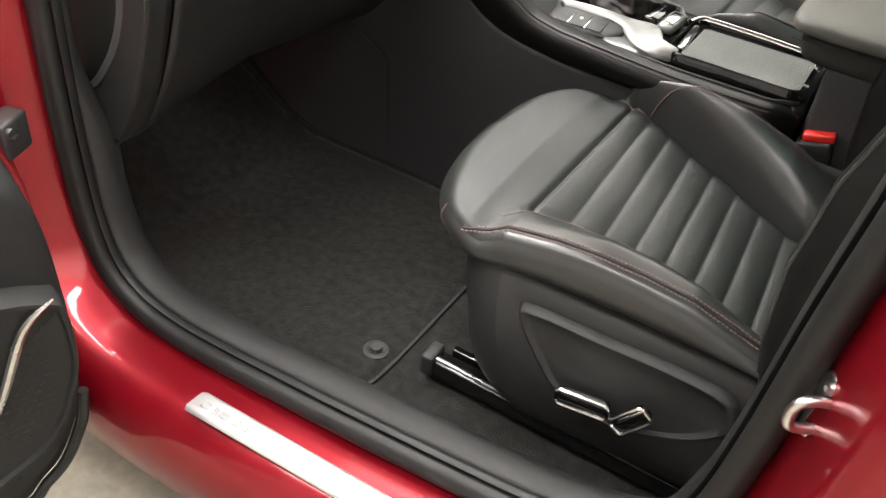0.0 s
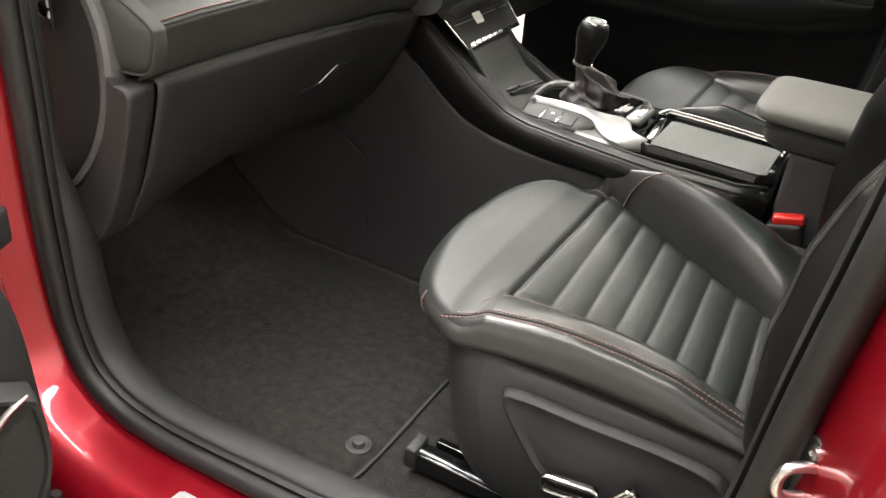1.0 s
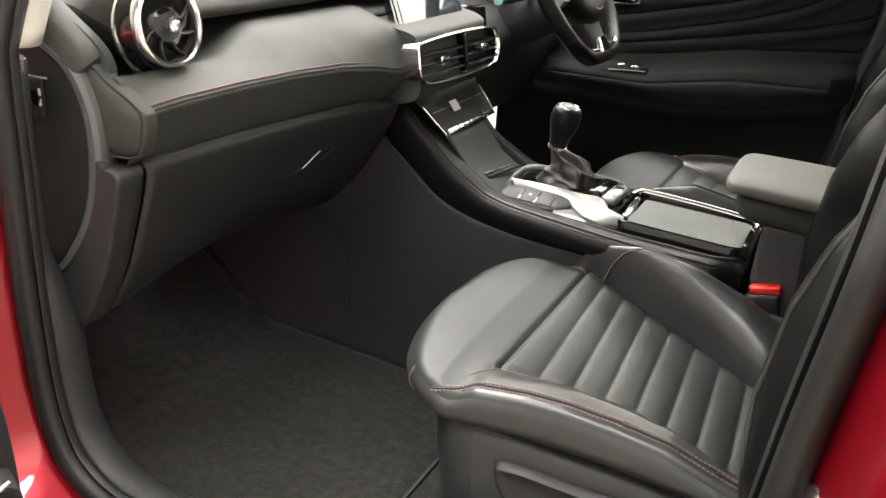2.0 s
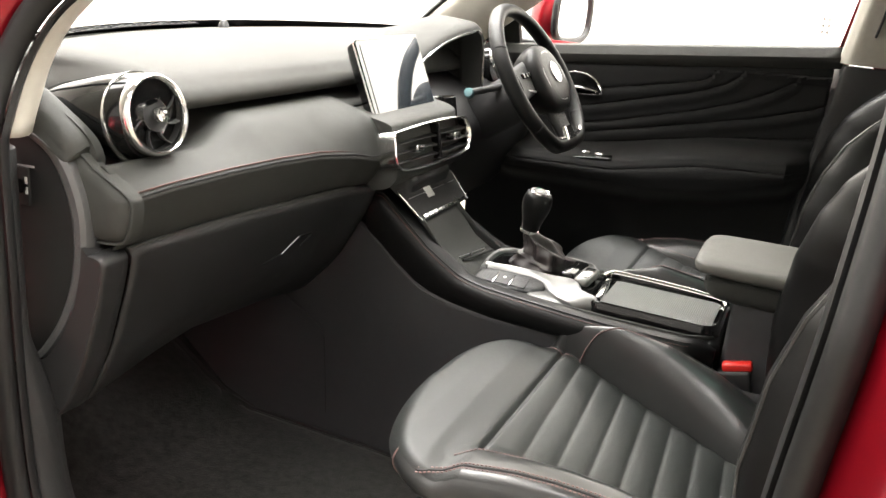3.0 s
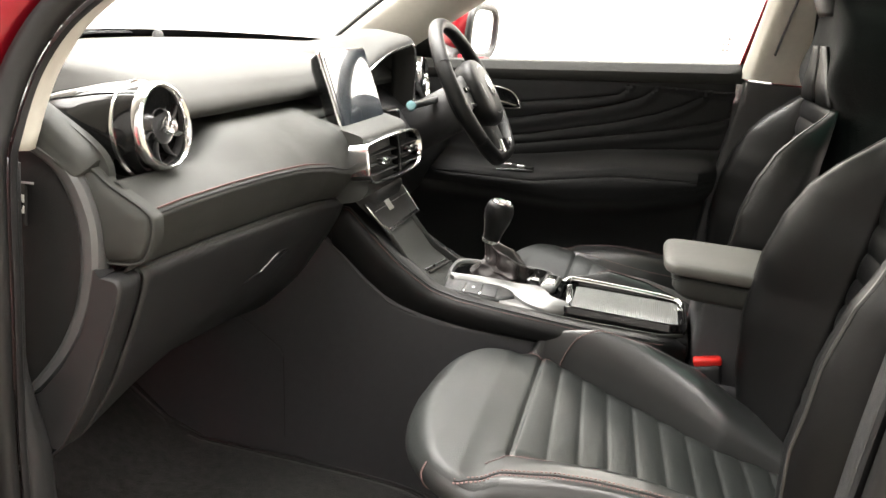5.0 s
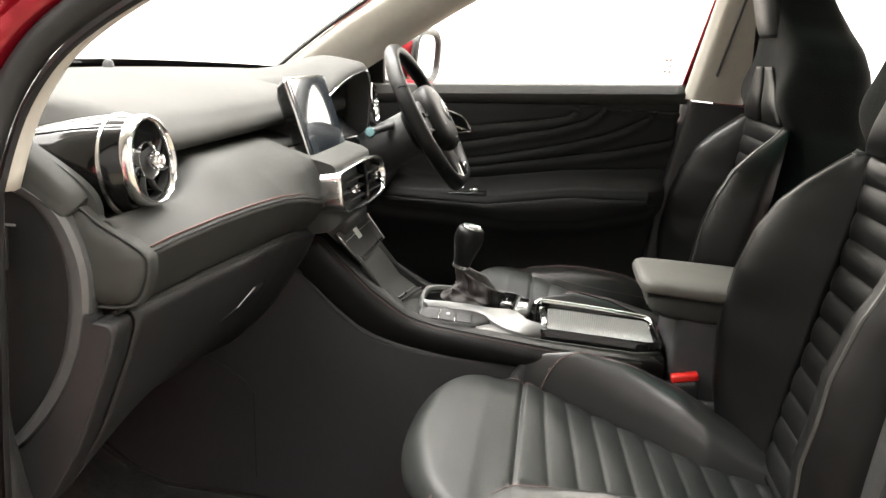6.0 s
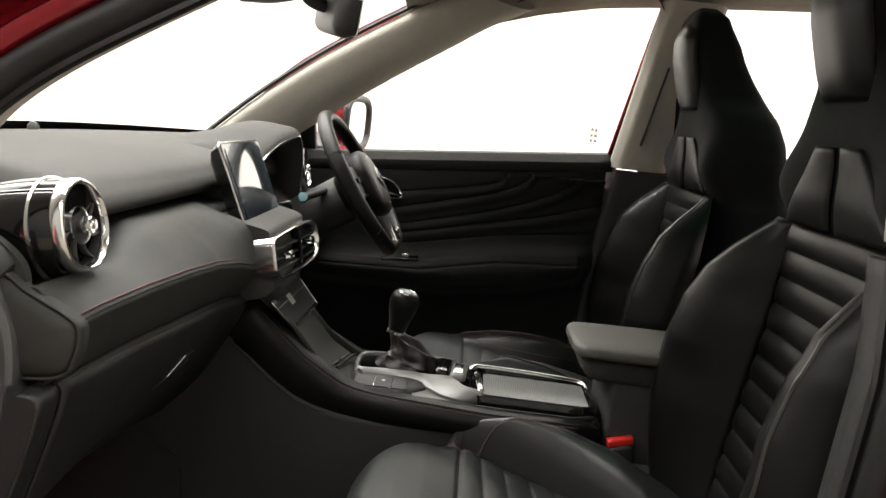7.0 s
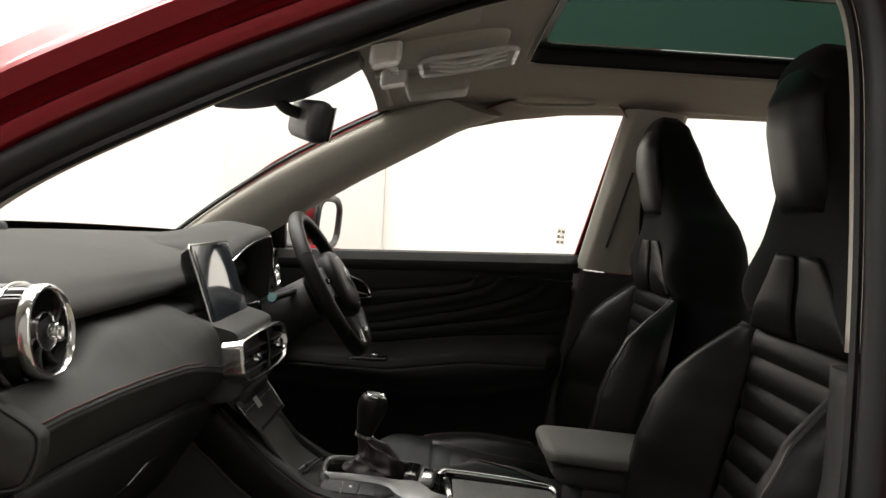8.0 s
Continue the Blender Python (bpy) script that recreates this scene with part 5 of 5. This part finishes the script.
def buckle():
    for y, nm in ((-.142, "p"), (.105, "d")):
        b = thing("belt_buckle", .42, y, .60, "seat belt buckle with bright red release button", "belt buckle", "belt buckles")
        m = pose(.418, y, .642, 0, -28, 6)
        part("case", rbox(.052, .028, .06, .007, pose(.418, y, .615, 0, -14, 4)), PLASTIC, b, "black buckle case")
        part("release_button", rbox(.046, .020, .014, .004, pose(.415, y, .650, 0, -14, 4)), REDPLASTIC, b, "red release button")
        part("stalk", tube([tuple((m @ Vector((0, 0, -.05)))), tuple((m @ Vector((.02, 0, -.20))))], .010, 8, flat=.5), PLASTIC, b)
        adopt(b)


buckle()


# ---- seats ----
def seat(y0, inb, label, slide=0.0, drop=0.0, lean=.05):
    """A sports seat; inb is +1 where the car's middle lies towards +y; slide and drop set it along its rails."""
    s = thing("car_seat", .30, y0, .30, label, "car seat", "front seats")
    # plan of the cushion: straight sides, rounded front corners; u runs from the outer side (-1) to the inner (1)
    WO, WI = .245, .212

    def front_x(u):
        a = min(1.0, abs(u))
        if u < 0:
            return -.014 + .128 * (1 - math.sqrt(max(0.0, 1 - a ** 2.3)))
        return -.014 + .095 * (1 - math.sqrt(max(0.0, 1 - a ** 3)))

    def plan(u, x):
        return y0 + inb * u * (WI if u > 0 else WO)

    rim_u = np.sin(np.linspace(-math.pi / 2, math.pi / 2, 61))
    rim = [(x, -1.0) for x in np.linspace(.56, .1165, 40)] + [(front_x(u), u) for u in rim_u] + [(x, 1.0) for x in np.linspace(.083, .56, 40)]
    rim_xy = np.array([(x, plan(u, x)) for x, u in rim])
    edge_line = np.array([(.62, plan(-1, 0))] + [(front_x(u), plan(u, 0)) for u in np.sin(np.linspace(-math.pi / 2, math.pi / 2, 81))] + [(.62, plan(1, 0))])
    seg_a, seg_d = edge_line[:-1], np.diff(edge_line, axis=0)
    seg_l = (seg_d ** 2).sum(1) + 1e-12

    def zc(x):
        return float(np.interp(x, (-.014, .05, .09, .145, .25, .44, .56), (.622, .629, .629, .618, .594, .564, .550)))

    def edge_o(x):
        return float(np.interp(x, (.10, .145, .20, .27, .33, .39, .43, .56), (.86, .68, .62, .59, .60, .65, .71, .80)))

    def edge_i(x):
        return float(np.interp(x, (.10, .145, .19, .25, .30, .34, .38, .44, .56), (.97, .94, .885, .78, .68, .61, .52, .41, .34)))

    def z_pipe(x):
        return float(np.interp(x, (.08, .145, .21, .26, .32, .38, .45, .56), (.604, .622, .634, .638, .637, .632, .612, .585)))

    def z_crown(x):
        return float(np.interp(x, (.08, .12, .166, .232, .31, .40, .465, .56), (.622, .640, .666, .684, .678, .654, .620, .575)))

    def cushion(u, x):
        """Top of the cushion at u across it and x along the car."""
        y = plan(u, x)
        r = np.clip(((x - seg_a[:, 0]) * seg_d[:, 0] + (y - seg_a[:, 1]) * seg_d[:, 1]) / seg_l, 0, 1)
        d = math.sqrt(float(((seg_a[:, 0] + r * seg_d[:, 0] - x) ** 2 + (seg_a[:, 1] + r * seg_d[:, 1] - y) ** 2).min()))
        a = abs(u)
        e = edge_i(x) if u > 0 else edge_o(x)
        on = max(0.0, min(1.0, (x - .100) / .045))
        on = on * on * (3 - 2 * on)
        k = max(0.0, (a - e) / (1 - e))
        z = zc(x) - .010 * a * a * (1 - on)
        if u > 0:
            c = math.sqrt(max(0.0, 1 - (1 - min(1.0, k / .52)) ** 2))
            z += on * ((z_crown(x) - zc(x)) * c - .045 * (1 - math.sqrt(max(0.0, 1 - (max(0.0, k - .52) / .49) ** 2))))
            R = .030 * (1 - on) + .004
        else:
            z += on * (z_pipe(x) - zc(x)) * math.sin(min(1.0, k / .55) * math.pi / 2) ** .7
            w = max(0.0, min(1.0, (1 - a) * WO / .12))
            R = .010 + .020 * w * w * (3 - 2 * w)
            z -= .010 * (1 - on) * a ** 5
        z -= .8 * R * (1 - min(1.0, d / R)) ** 2.2
        z -= .005 * on * math.exp(-((a - e) * .25 / .0035) ** 2)
        if a < e + .02:
            z -= .006 * math.exp(-((x - .145) / .0035) ** 2)
        if x > .145 and a < e:
            p = ((x - .145 + .06 * (y - y0) * inb * min(1.0, (x - .145) / .06)) % .0415) / .0415
            z += .0050 * (abs(math.sin(math.pi * p)) ** .5 - .6) * min(1, (e - a) * .25 / .012)
        return np.array((x, y, z))

    # front pad with its rolled nose
    us = np.sin(np.linspace(-math.pi / 2, math.pi / 2, 70))
    rows = []
    for v in np.linspace(0, 1, 40):
        rows.append([tuple(cushion(u, front_x(u) + (.1448 - front_x(u)) * v)) for u in us])
    part("front_pad", surface(rows), LEATHER, s, "smooth black leather front pad", angle=80)
    part("ribbed_panel", surface([[tuple(cushion(-edge_o(x) + (edge_o(x) + edge_i(x)) * k, x)) for k in np.linspace(0, 1, 40)] for x in np.linspace(.1448, .56, 170)]), LEATHER, s, "ribbed black leather cushion panel", angle=80)
    for sg, e in ((-1, edge_o), (1, edge_i)):
        ks = np.r_[np.linspace(0, .6, 16), .6 + .4 * np.sin(np.linspace(.1, math.pi / 2, 16))]
        part("cushion_bolster", surface([[tuple(cushion(sg * (e(x) + (1 - e(x)) * k), x)) for k in ks] for x in np.linspace(.1448, .56, 60)]), LEATHER_GLOSS, s, "raised glossy black leather bolster", angle=80)
    # the band round sides and front, sewn to the top along a piped edge
    tan = np.gradient(rim_xy, axis=0)
    tan /= np.linalg.norm(tan, axis=1)[:, None]
    nor = np.stack([tan[:, 1], -tan[:, 0]], 1)
    if (nor[70] @ np.array((-1.0, 0))) < 0:
        nor = -nor
    low = lambda x: float(np.interp(x, (0, .1, .2, .3, .56), (.553, .568, .583, .588, .584)))
    band = []
    for (x, u), (nx, ny) in zip(rim, nor):
        p = cushion(u, x)
        h = p[2] - low(x)
        f = max(0.0, min(1.0, -nx * 1.2))
        band.append(smooth_line([(p[0] + nx * (o - f * i), p[1] + ny * (o - f * i), z) for o, i, z in ((-.001, 0, p[2] + .001), (.005, .001, p[2] - .2 * h), (.008, .004, p[2] - .45 * h), (.008, .012, p[2] - .75 * h), (.002, .022, low(x)), (-.02, .018, low(x) - .012), (-.03, .020, low(x) - .05))], 18))
    n0, n1 = 50, len(band) - 48
    part("cushion_side", surface(band[:n0 + 1]), LEATHER_GLOSS, s, "black leather cushion side", angle=80)
    part("cushion_nose", surface(band[n0:n1 + 1]), LEATHER, s, "black leather cushion nose", angle=80)
    part("cushion_side", surface(band[n1:]), LEATHER_GLOSS, s, "black leather cushion side", angle=80)
    for i in (n0, n1):
        part("corner_seam", tube([np.array(q) + (nor[i][0] * .001, nor[i][1] * .001, 0) for q in band[i][:14]], .0011, 5), THREAD_GREY, s)
    part("gap_line", tube([np.array(q[13]) for q in band[6:-6]], .003, 6), SEAM, s, "dark gap under the cushion")
    # seams: piping with a double row of thread on the outer edge, single rows along the panel
    for sg, uu, e in ((-1, .925, edge_o), (1, .90, edge_i)):
        xs = np.linspace(.088 if sg < 0 else .11, .54, 60)
        pip = [cushion(sg * (uu if x > .14 else uu + (.99 - uu) * (.14 - x) / .052), x) + (0, 0, .0006) for x in xs]
        part("piping", tube(pip, .0016, 6), SEAM, s)
        for off in ((-.005, .005) if sg < 0 else (-.005,)):
            stitches("bolster_stitches", [p + (0, inb * sg * off, .0008 - .0012 * (off > 0)) for p in pip], THREAD_GREY, s, .0055, .0011)
        if sg < 0:
            stitches("panel_stitches", [cushion(sg * (e(x) + .04), x) + (0, 0, .0008) for x in np.linspace(.12, .53, 60)], THREAD_GREY, s, .0055, .0008)
    # plastic side shield and base
    base = []
    for z, xf, h in ((.50, .075, .200), (.572, .062, .222), (.575, .050, .236), (.566, .044, .244), (.54, .046, .252), (.50, .053, .260), (.45, .064, .262), (.41, .072, .260), (.38, .084, .256), (.355, .105, .246), (.338, .14, .225), (.336, .20, .17)):
        row = []
        for q in np.linspace(-math.pi / 2, math.pi / 2, 33):
            a, b = math.sin(q), math.cos(q)
            row.append((xf + .15 * (1 - abs(b) ** .62), y0 + math.copysign(abs(a) ** .8, a) * h, z))
        row = [(.60, y0 - h, z + .02 * (z < .4))] + row + [(.60, y0 + h, z + .02 * (z < .4))]
        base.append(row)
    net = [smooth_line(r, 70) for r in base]
    net = np.stack([smooth_line(np.array(net)[:, k], 40) for k in range(70)], 1)
    part("side_shield", surface(net), PLASTIC, s, "black plastic seat base shield", angle=60)
    yo = y0 - inb * .262
    # embossed control field on the outer side
    emb = smooth_line([(.196, .528), (.212, .545), (.30, .548), (.39, .552), (.455, .545), (.470, .51), (.445, .478), (.40, .450), (.345, .430), (.295, .430), (.257, .447), (.226, .482)], 80, True)
    ef = part("control_field", surface([[(.34 + (x - .34) * q, yo - inb * o, .49 + (z - .49) * q) for x, z in emb] for q, o in ((1.06, -.010), (1.02, .003), (.985, .0045), (.94, .001), (.88, -.0015), (.5, -.001), (.02, .0))], False, True, True), PLASTIC, s, "embossed control field", angle=60)
    for cx, cz, ln, tilt in ((.302, .456, .070, -9), (.364, .467, .056, -56)):
        bt = part("seat_switch", rbox(ln, .014, .022, .007, pose(cx, yo - inb * .012, cz, 0, tilt, 0)), GLOSS, ef, "black power seat switch")
        o = [tuple(pose(cx, yo - inb * .019, cz, 0, tilt, 0) @ Vector((a, 0, b))) for a, b in rounded_outline(ln / 2, .0115, .007, 4)]
        part("switch_edge", tube(o, .0026, 8, True), CHROME, bt, "chrome switch edge")
        part("switch_top", rbox(ln * .8, .010, .006, .002, pose(cx, yo - inb * .017, cz + .011, 0, tilt, 0)), CHROME, bt)
    # rails
    for yy in (y0 - inb * .225, y0 + inb * .19):
        r = part("seat_rail", rbox(.62, .030, .028, .004, pose(.37, yy, .338)), GLOSS, s, "black steel seat rail")
        part("rail_end", rbox(.02, .040, .036, .005, pose(.062, yy, .342)), PLASTIC, r, "black plastic rail end")
        part("rail_slot", rbox(.30, .006, .004, .001, pose(.22, yy - .006, .353)), STEEL, r, "bare steel slot edge")
        part("rail_guide", rbox(.56, .012, .016, .002, pose(.36, yy + .032, .342)), GLOSS, r)

    # ---- backrest: set a little further out than the cushion ----
    yb = y0 - inb * lean
    def bx(z):
        return float(np.interp(z, (.55, .67, .80, .95, 1.06, 1.15, 1.25, 1.38, 1.5), (.520, .537, .560, .584, .592, .590, .581, .548, .538)))

    wid = lambda z: float(np.interp(z, (.55, .65, .80, .93, 1.0, 1.04, 1.065, 1.09, 1.15, 1.2, 1.25, 1.29, 1.34, 1.42, 1.46, 1.49, 1.505),
                                    (.262, .285, .298, .285, .262, .238, .218, .214, .214, .206, .182, .130, .100, .096, .090, .072, .04)))
    thick = lambda z: float(np.interp(z, (.55, .8, 1.06, 1.2, 1.3, 1.42, 1.48, 1.505), (.16, .175, .185, .175, .15, .11, .08, .04)))
    def upper(v):
        """Shoulders and head: a little shorter and further forward than the spine."""
        x, y, z = v
        f = max(0.0, min(1.0, (z - .98) / .14))
        return (x - .024 * f * f * (3 - 2 * f), y, z if z < 1.05 else 1.05 + (z - 1.05) * .905)

    # shell: wings, neck, head and back
    rows = []
    for z in np.r_[np.linspace(.55, 1.04, 20), np.linspace(1.05, 1.32, 22), np.linspace(1.335, 1.45, 8), np.linspace(1.458, 1.505, 9)]:
        w, t, x = wid(z), thick(z), bx(z)
        wing = .006 + .050 * math.exp(-((z - 1.135) / .065) ** 2)
        top = max(0, (z - 1.455) / .05) ** 2 * .022
        rr = []
        for q in np.linspace(0, 2 * math.pi, 40, endpoint=False):
            a = math.copysign(abs(math.cos(q)) ** .55, math.cos(q))
            b = math.copysign(abs(math.sin(q)) ** .55, math.sin(q))
            fx = x + .028 + t / 2 - b * t / 2 + top
            if b > 0:
                fx -= wing * abs(a) ** 3 * b ** .4
            rr.append((fx, yb + inb * a * w, z))
        rows.append(rr)
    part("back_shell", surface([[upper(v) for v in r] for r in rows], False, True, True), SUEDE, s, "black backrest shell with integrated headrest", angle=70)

    def back(u, z):
        """Front of the lower backrest."""
        w = wid(z)
        edge = float(np.interp(z, (.55, .75, .9, 1.0, 1.06), (.50, .50, .53, .62, .76)))
        a = abs(u)
        k = max(0.0, (a - edge) / (1 - edge))
        fore = float(np.interp(z, (.55, .65, .75, .85, .92, .97, 1.01, 1.04, 1.066), (.05, .085, .110, .117, .108, .090, .058, .028, .004)))
        out = fore * math.sin(min(1, k / .6) * math.pi / 2) if k < .6 else fore * math.sqrt(max(0.0, 1 - .98 * ((k - .6) / .4) ** 2))
        x = bx(z) + .012 - out
        x += .006 * math.exp(-((a - edge) * w / .005) ** 2)
        if a < edge:
            p = ((z - .571) % .041) / .041
            x -= .0065 * (abs(math.sin(math.pi * p)) ** .55 - .6) * min(1, (edge - a) * w / .012)
        return np.array((x, yb + inb * u * w * 1.01, z))
    Eb = lambda z: float(np.interp(z, (.55, .75, .9, 1.0, 1.06), (.50, .50, .53, .62, .76)))
    zs = np.linspace(.56, 1.063, 190)
    part("ribbed_back_panel", surface([[tuple(back(u * Eb(z), z)) for u in np.linspace(-1, 1, 36)] for z in zs]), LEATHER_SHADED, s, "ribbed black leather back panel", angle=70, solid=0.01)
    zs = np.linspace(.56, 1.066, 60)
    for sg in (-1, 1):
        part("back_bolster", surface([[tuple(back(sg * (Eb(z) + (1 - Eb(z)) * t), z)) for t in np.linspace(0, 1, 30)] for z in zs]), LEATHER_SHADED, s, "curved black leather side bolster", angle=70, solid=0.01)
        pip = [back(sg * (Eb(z) + (1 - Eb(z)) * .70), z) + (-.002, 0, 0) for z in np.linspace(.60, 1.06, 50)]
        part("back_piping", tube(smooth_line(pip, 80), .0032, 7), PIPING, s, "grey leather piping")
        for off in (.05, -.06):
            stitches("back_stitches", [back(sg * (Eb(z) + (1 - Eb(z)) * (.66 + off * 1.6)), z) + (-.001, 0, 0) for z in np.linspace(.60, 1.0, 40)], THREAD_GREY, s, .007, .0008)
    # smooth panels between ribs and head
    for sg in (-1, 1):
        rows = []
        for z in np.linspace(1.068, 1.195, 16):
            t = (z - 1.068) / .127
            w1 = .172 - .100 * t ** 1.2
            rows.append([(bx(z) + .024 - .007 * math.sin(k * math.pi) ** .6, yb + sg * (.010 + (w1 - .010) * k), z) for k in np.linspace(0, 1, 14)])
        part("shoulder_panel", surface([[upper(v) for v in r] for r in rows]), LEATHER_SHADED, s, "smooth black leather shoulder panel", angle=70, solid=0.008)
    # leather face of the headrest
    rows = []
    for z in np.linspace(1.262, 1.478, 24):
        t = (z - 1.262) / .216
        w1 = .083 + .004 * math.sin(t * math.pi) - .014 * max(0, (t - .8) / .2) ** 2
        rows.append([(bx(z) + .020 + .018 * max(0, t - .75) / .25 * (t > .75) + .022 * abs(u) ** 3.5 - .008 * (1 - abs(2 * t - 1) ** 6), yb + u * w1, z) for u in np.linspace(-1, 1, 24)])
    part("headrest_face", surface([[upper(v) for v in r] for r in rows]), LEATHER_SHADED, s, "smooth leather headrest face", angle=70, solid=0.008)
    part("headrest_piping", tube([upper(rows[0][k]) for k in range(24)], .0022, 6), PIPING, s, "grey leather piping")
    adopt(s)
    s.location.x += slide
    s.location.z += drop
    return s


PIPING = material("grey_leather_piping", (0.028, 0.027, 0.026), 0.32, vary=0.15)
seat(-.378, 1, "black leather ribbed front passenger seat with power switches", lean=.018)
seat(.375, -1, "black leather ribbed driver seat with integrated headrest", -.006, .0)


# ---- near side: lock striker, open door ----
def striker():
    k = thing("door_striker", .515, -.81, .735, "zinc door striker on the red pillar", "door striker")
    plate = rounded_outline(.017, .036, .010, 5)
    m = pose(.528, -.815, .745, 0, 0, 40)
    part("plate", slab([tuple(m @ Vector((0.0, a, b))) for a, b in plate], (0, 0, 0), tuple(m.to_3x3() @ Vector((-.007, 0, 0)))), STEEL, k, "zinc striker plate", bevel=0.0015)
    for b in (-.025, .025):
        part("screw", disc_stack([(0, .007), (.004, .006), (.0045, .003), (.003, .0005)], 12, m @ pose(-.007, 0.002, b, 0, -90, 0)), STEEL, k)
    part("loop", tube(smooth_line([tuple(m @ Vector(v)) for v in ((-.004, -.006, .015), (-.020, -.004, .017), (-.032, -.002, .013), (-.034, .0, .0), (-.032, -.002, -.012), (-.020, -.004, -.015), (-.004, -.006, -.015))], 36), .0048, 10), STEEL, k, "thick zinc loop")
    adopt(k)


striker()


def open_door():
    d = thing("passenger_door", -.42, -.93, .3, "open red passenger door with black speaker and pocket trim", "car door")
    m = pose(-.318, -.918, 0, 0, 0, -112)         # local x runs out along the door, local y to its inside
    put = lambda x, y, z: tuple(m @ Vector((x, y, z)))
    prof = [(.004, .36), (.016, .29), (.07, .205), (.20, .16), (.9, .16), (1.0, .45), (1.0, 1.04), (.30, .98), (.10, .74), (.02, .66), (.0, .50)]
    line = smooth_line([(x, 0, z) for x, z in prof], 60, True)
    part("inner_panel", surface([[put(.5 + (x - .5) * q, .0 + y, .62 + (z - .62) * q) for x, _, z in line] for q, y in ((1.0, -.05), (1.0, .03), (.985, .045), (.95, .05), (.5, .055), (.02, .055))], False, True, True), COVER, d, "black inner door panel", angle=60)
    part("outer_skin", surface([[put(.5 + (x - .5) * q, y, .62 + (z - .62) * q) for x, _, z in line] for q, y in ((1.01, -.052), (1.02, -.075), (.97, -.11), (.02, -.12))], False, True, True), PAINT, d, "red outer door skin", angle=60)
    oval = smooth_line([(.022, .540), (.009, .515), (.006, .465), (.009, .425), (.022, .385), (.042, .340), (.09, .288), (.20, .25), (.33, .27), (.40, .36), (.36, .46), (.24, .53), (.10, .558)], 70, True)
    po = part("speaker_grille", surface([[put(.15 + (x - .15) * q, y, .42 + (z - .42) * q) for x, z in oval] for q, y in ((1.0, .04), (1.0, .078), (.985, .086), (.95, .086), (.93, .080), (.5, .078), (.02, .078))], False, True, True), COVER, d, "black speaker grille", angle=60)
    part("grille_edge", tube(smooth_line([put(.022, .088, .548), put(.049, .089, .530), put(.067, .089, .505), put(.09, .089, .45), put(.110, .088, .405), put(.15, .088, .33)], 30), [.002 + .004 * math.sin(k / 29 * 3.14) for k in range(30)], 8), STEEL, po, "bright satin grille edge")
    for r in range(9):
        for k in range(14):
            part("grille_hole", disc_stack([(0, .0022), (.0012, .0022)], 6, m @ pose(.040 + .008 * r + .004 * (k % 2), .0788, .505 - .011 * k - .012 * r, -90, 0, 0)), SEAM, po)
    part("lower_seal", tube(smooth_line([put(.004, .04, .34), put(.018, .045, .28), put(.07, .045, .20), put(.2, .045, .155), put(.9, .045, .155)], 30), .008, 8), RUBBER, d, "black rubber lower seal")
    h = part("hinge", rbox(.03, .05, .05, .005, pose(-.40, -.885, .665, 0, 0, 20)), PLASTIC, d, "black steel hinge leaf")
    part("pin", disc_stack([(-.035, .008), (.035, .008)], 14, pose(-.41, -.915, .665)), STEEL, h, "steel hinge pin")
    part("bolt", disc_stack([(0, .008), (.006, .007)], 6, pose(-.385, -.89, .675, 0, 90, 0)), STEEL, h)
    adopt(d)


open_door()


# ---- the car above is laid out along its waist line: set it level on the floor ----
LEVEL = pose(0, 0, .35) @ pose(0, 0, 0, 0, 4.3, 0) @ pose(0, 0, -.35)
bpy.context.view_layer.update()
for ob in [o for o in scene.objects if o.parent is None and o.type in ("MESH", "EMPTY")]:
    if ob.name not in ("floor", "ceiling") and not ob.name.startswith("wall_"):
        ob.matrix_world = LEVEL @ ob.matrix_world
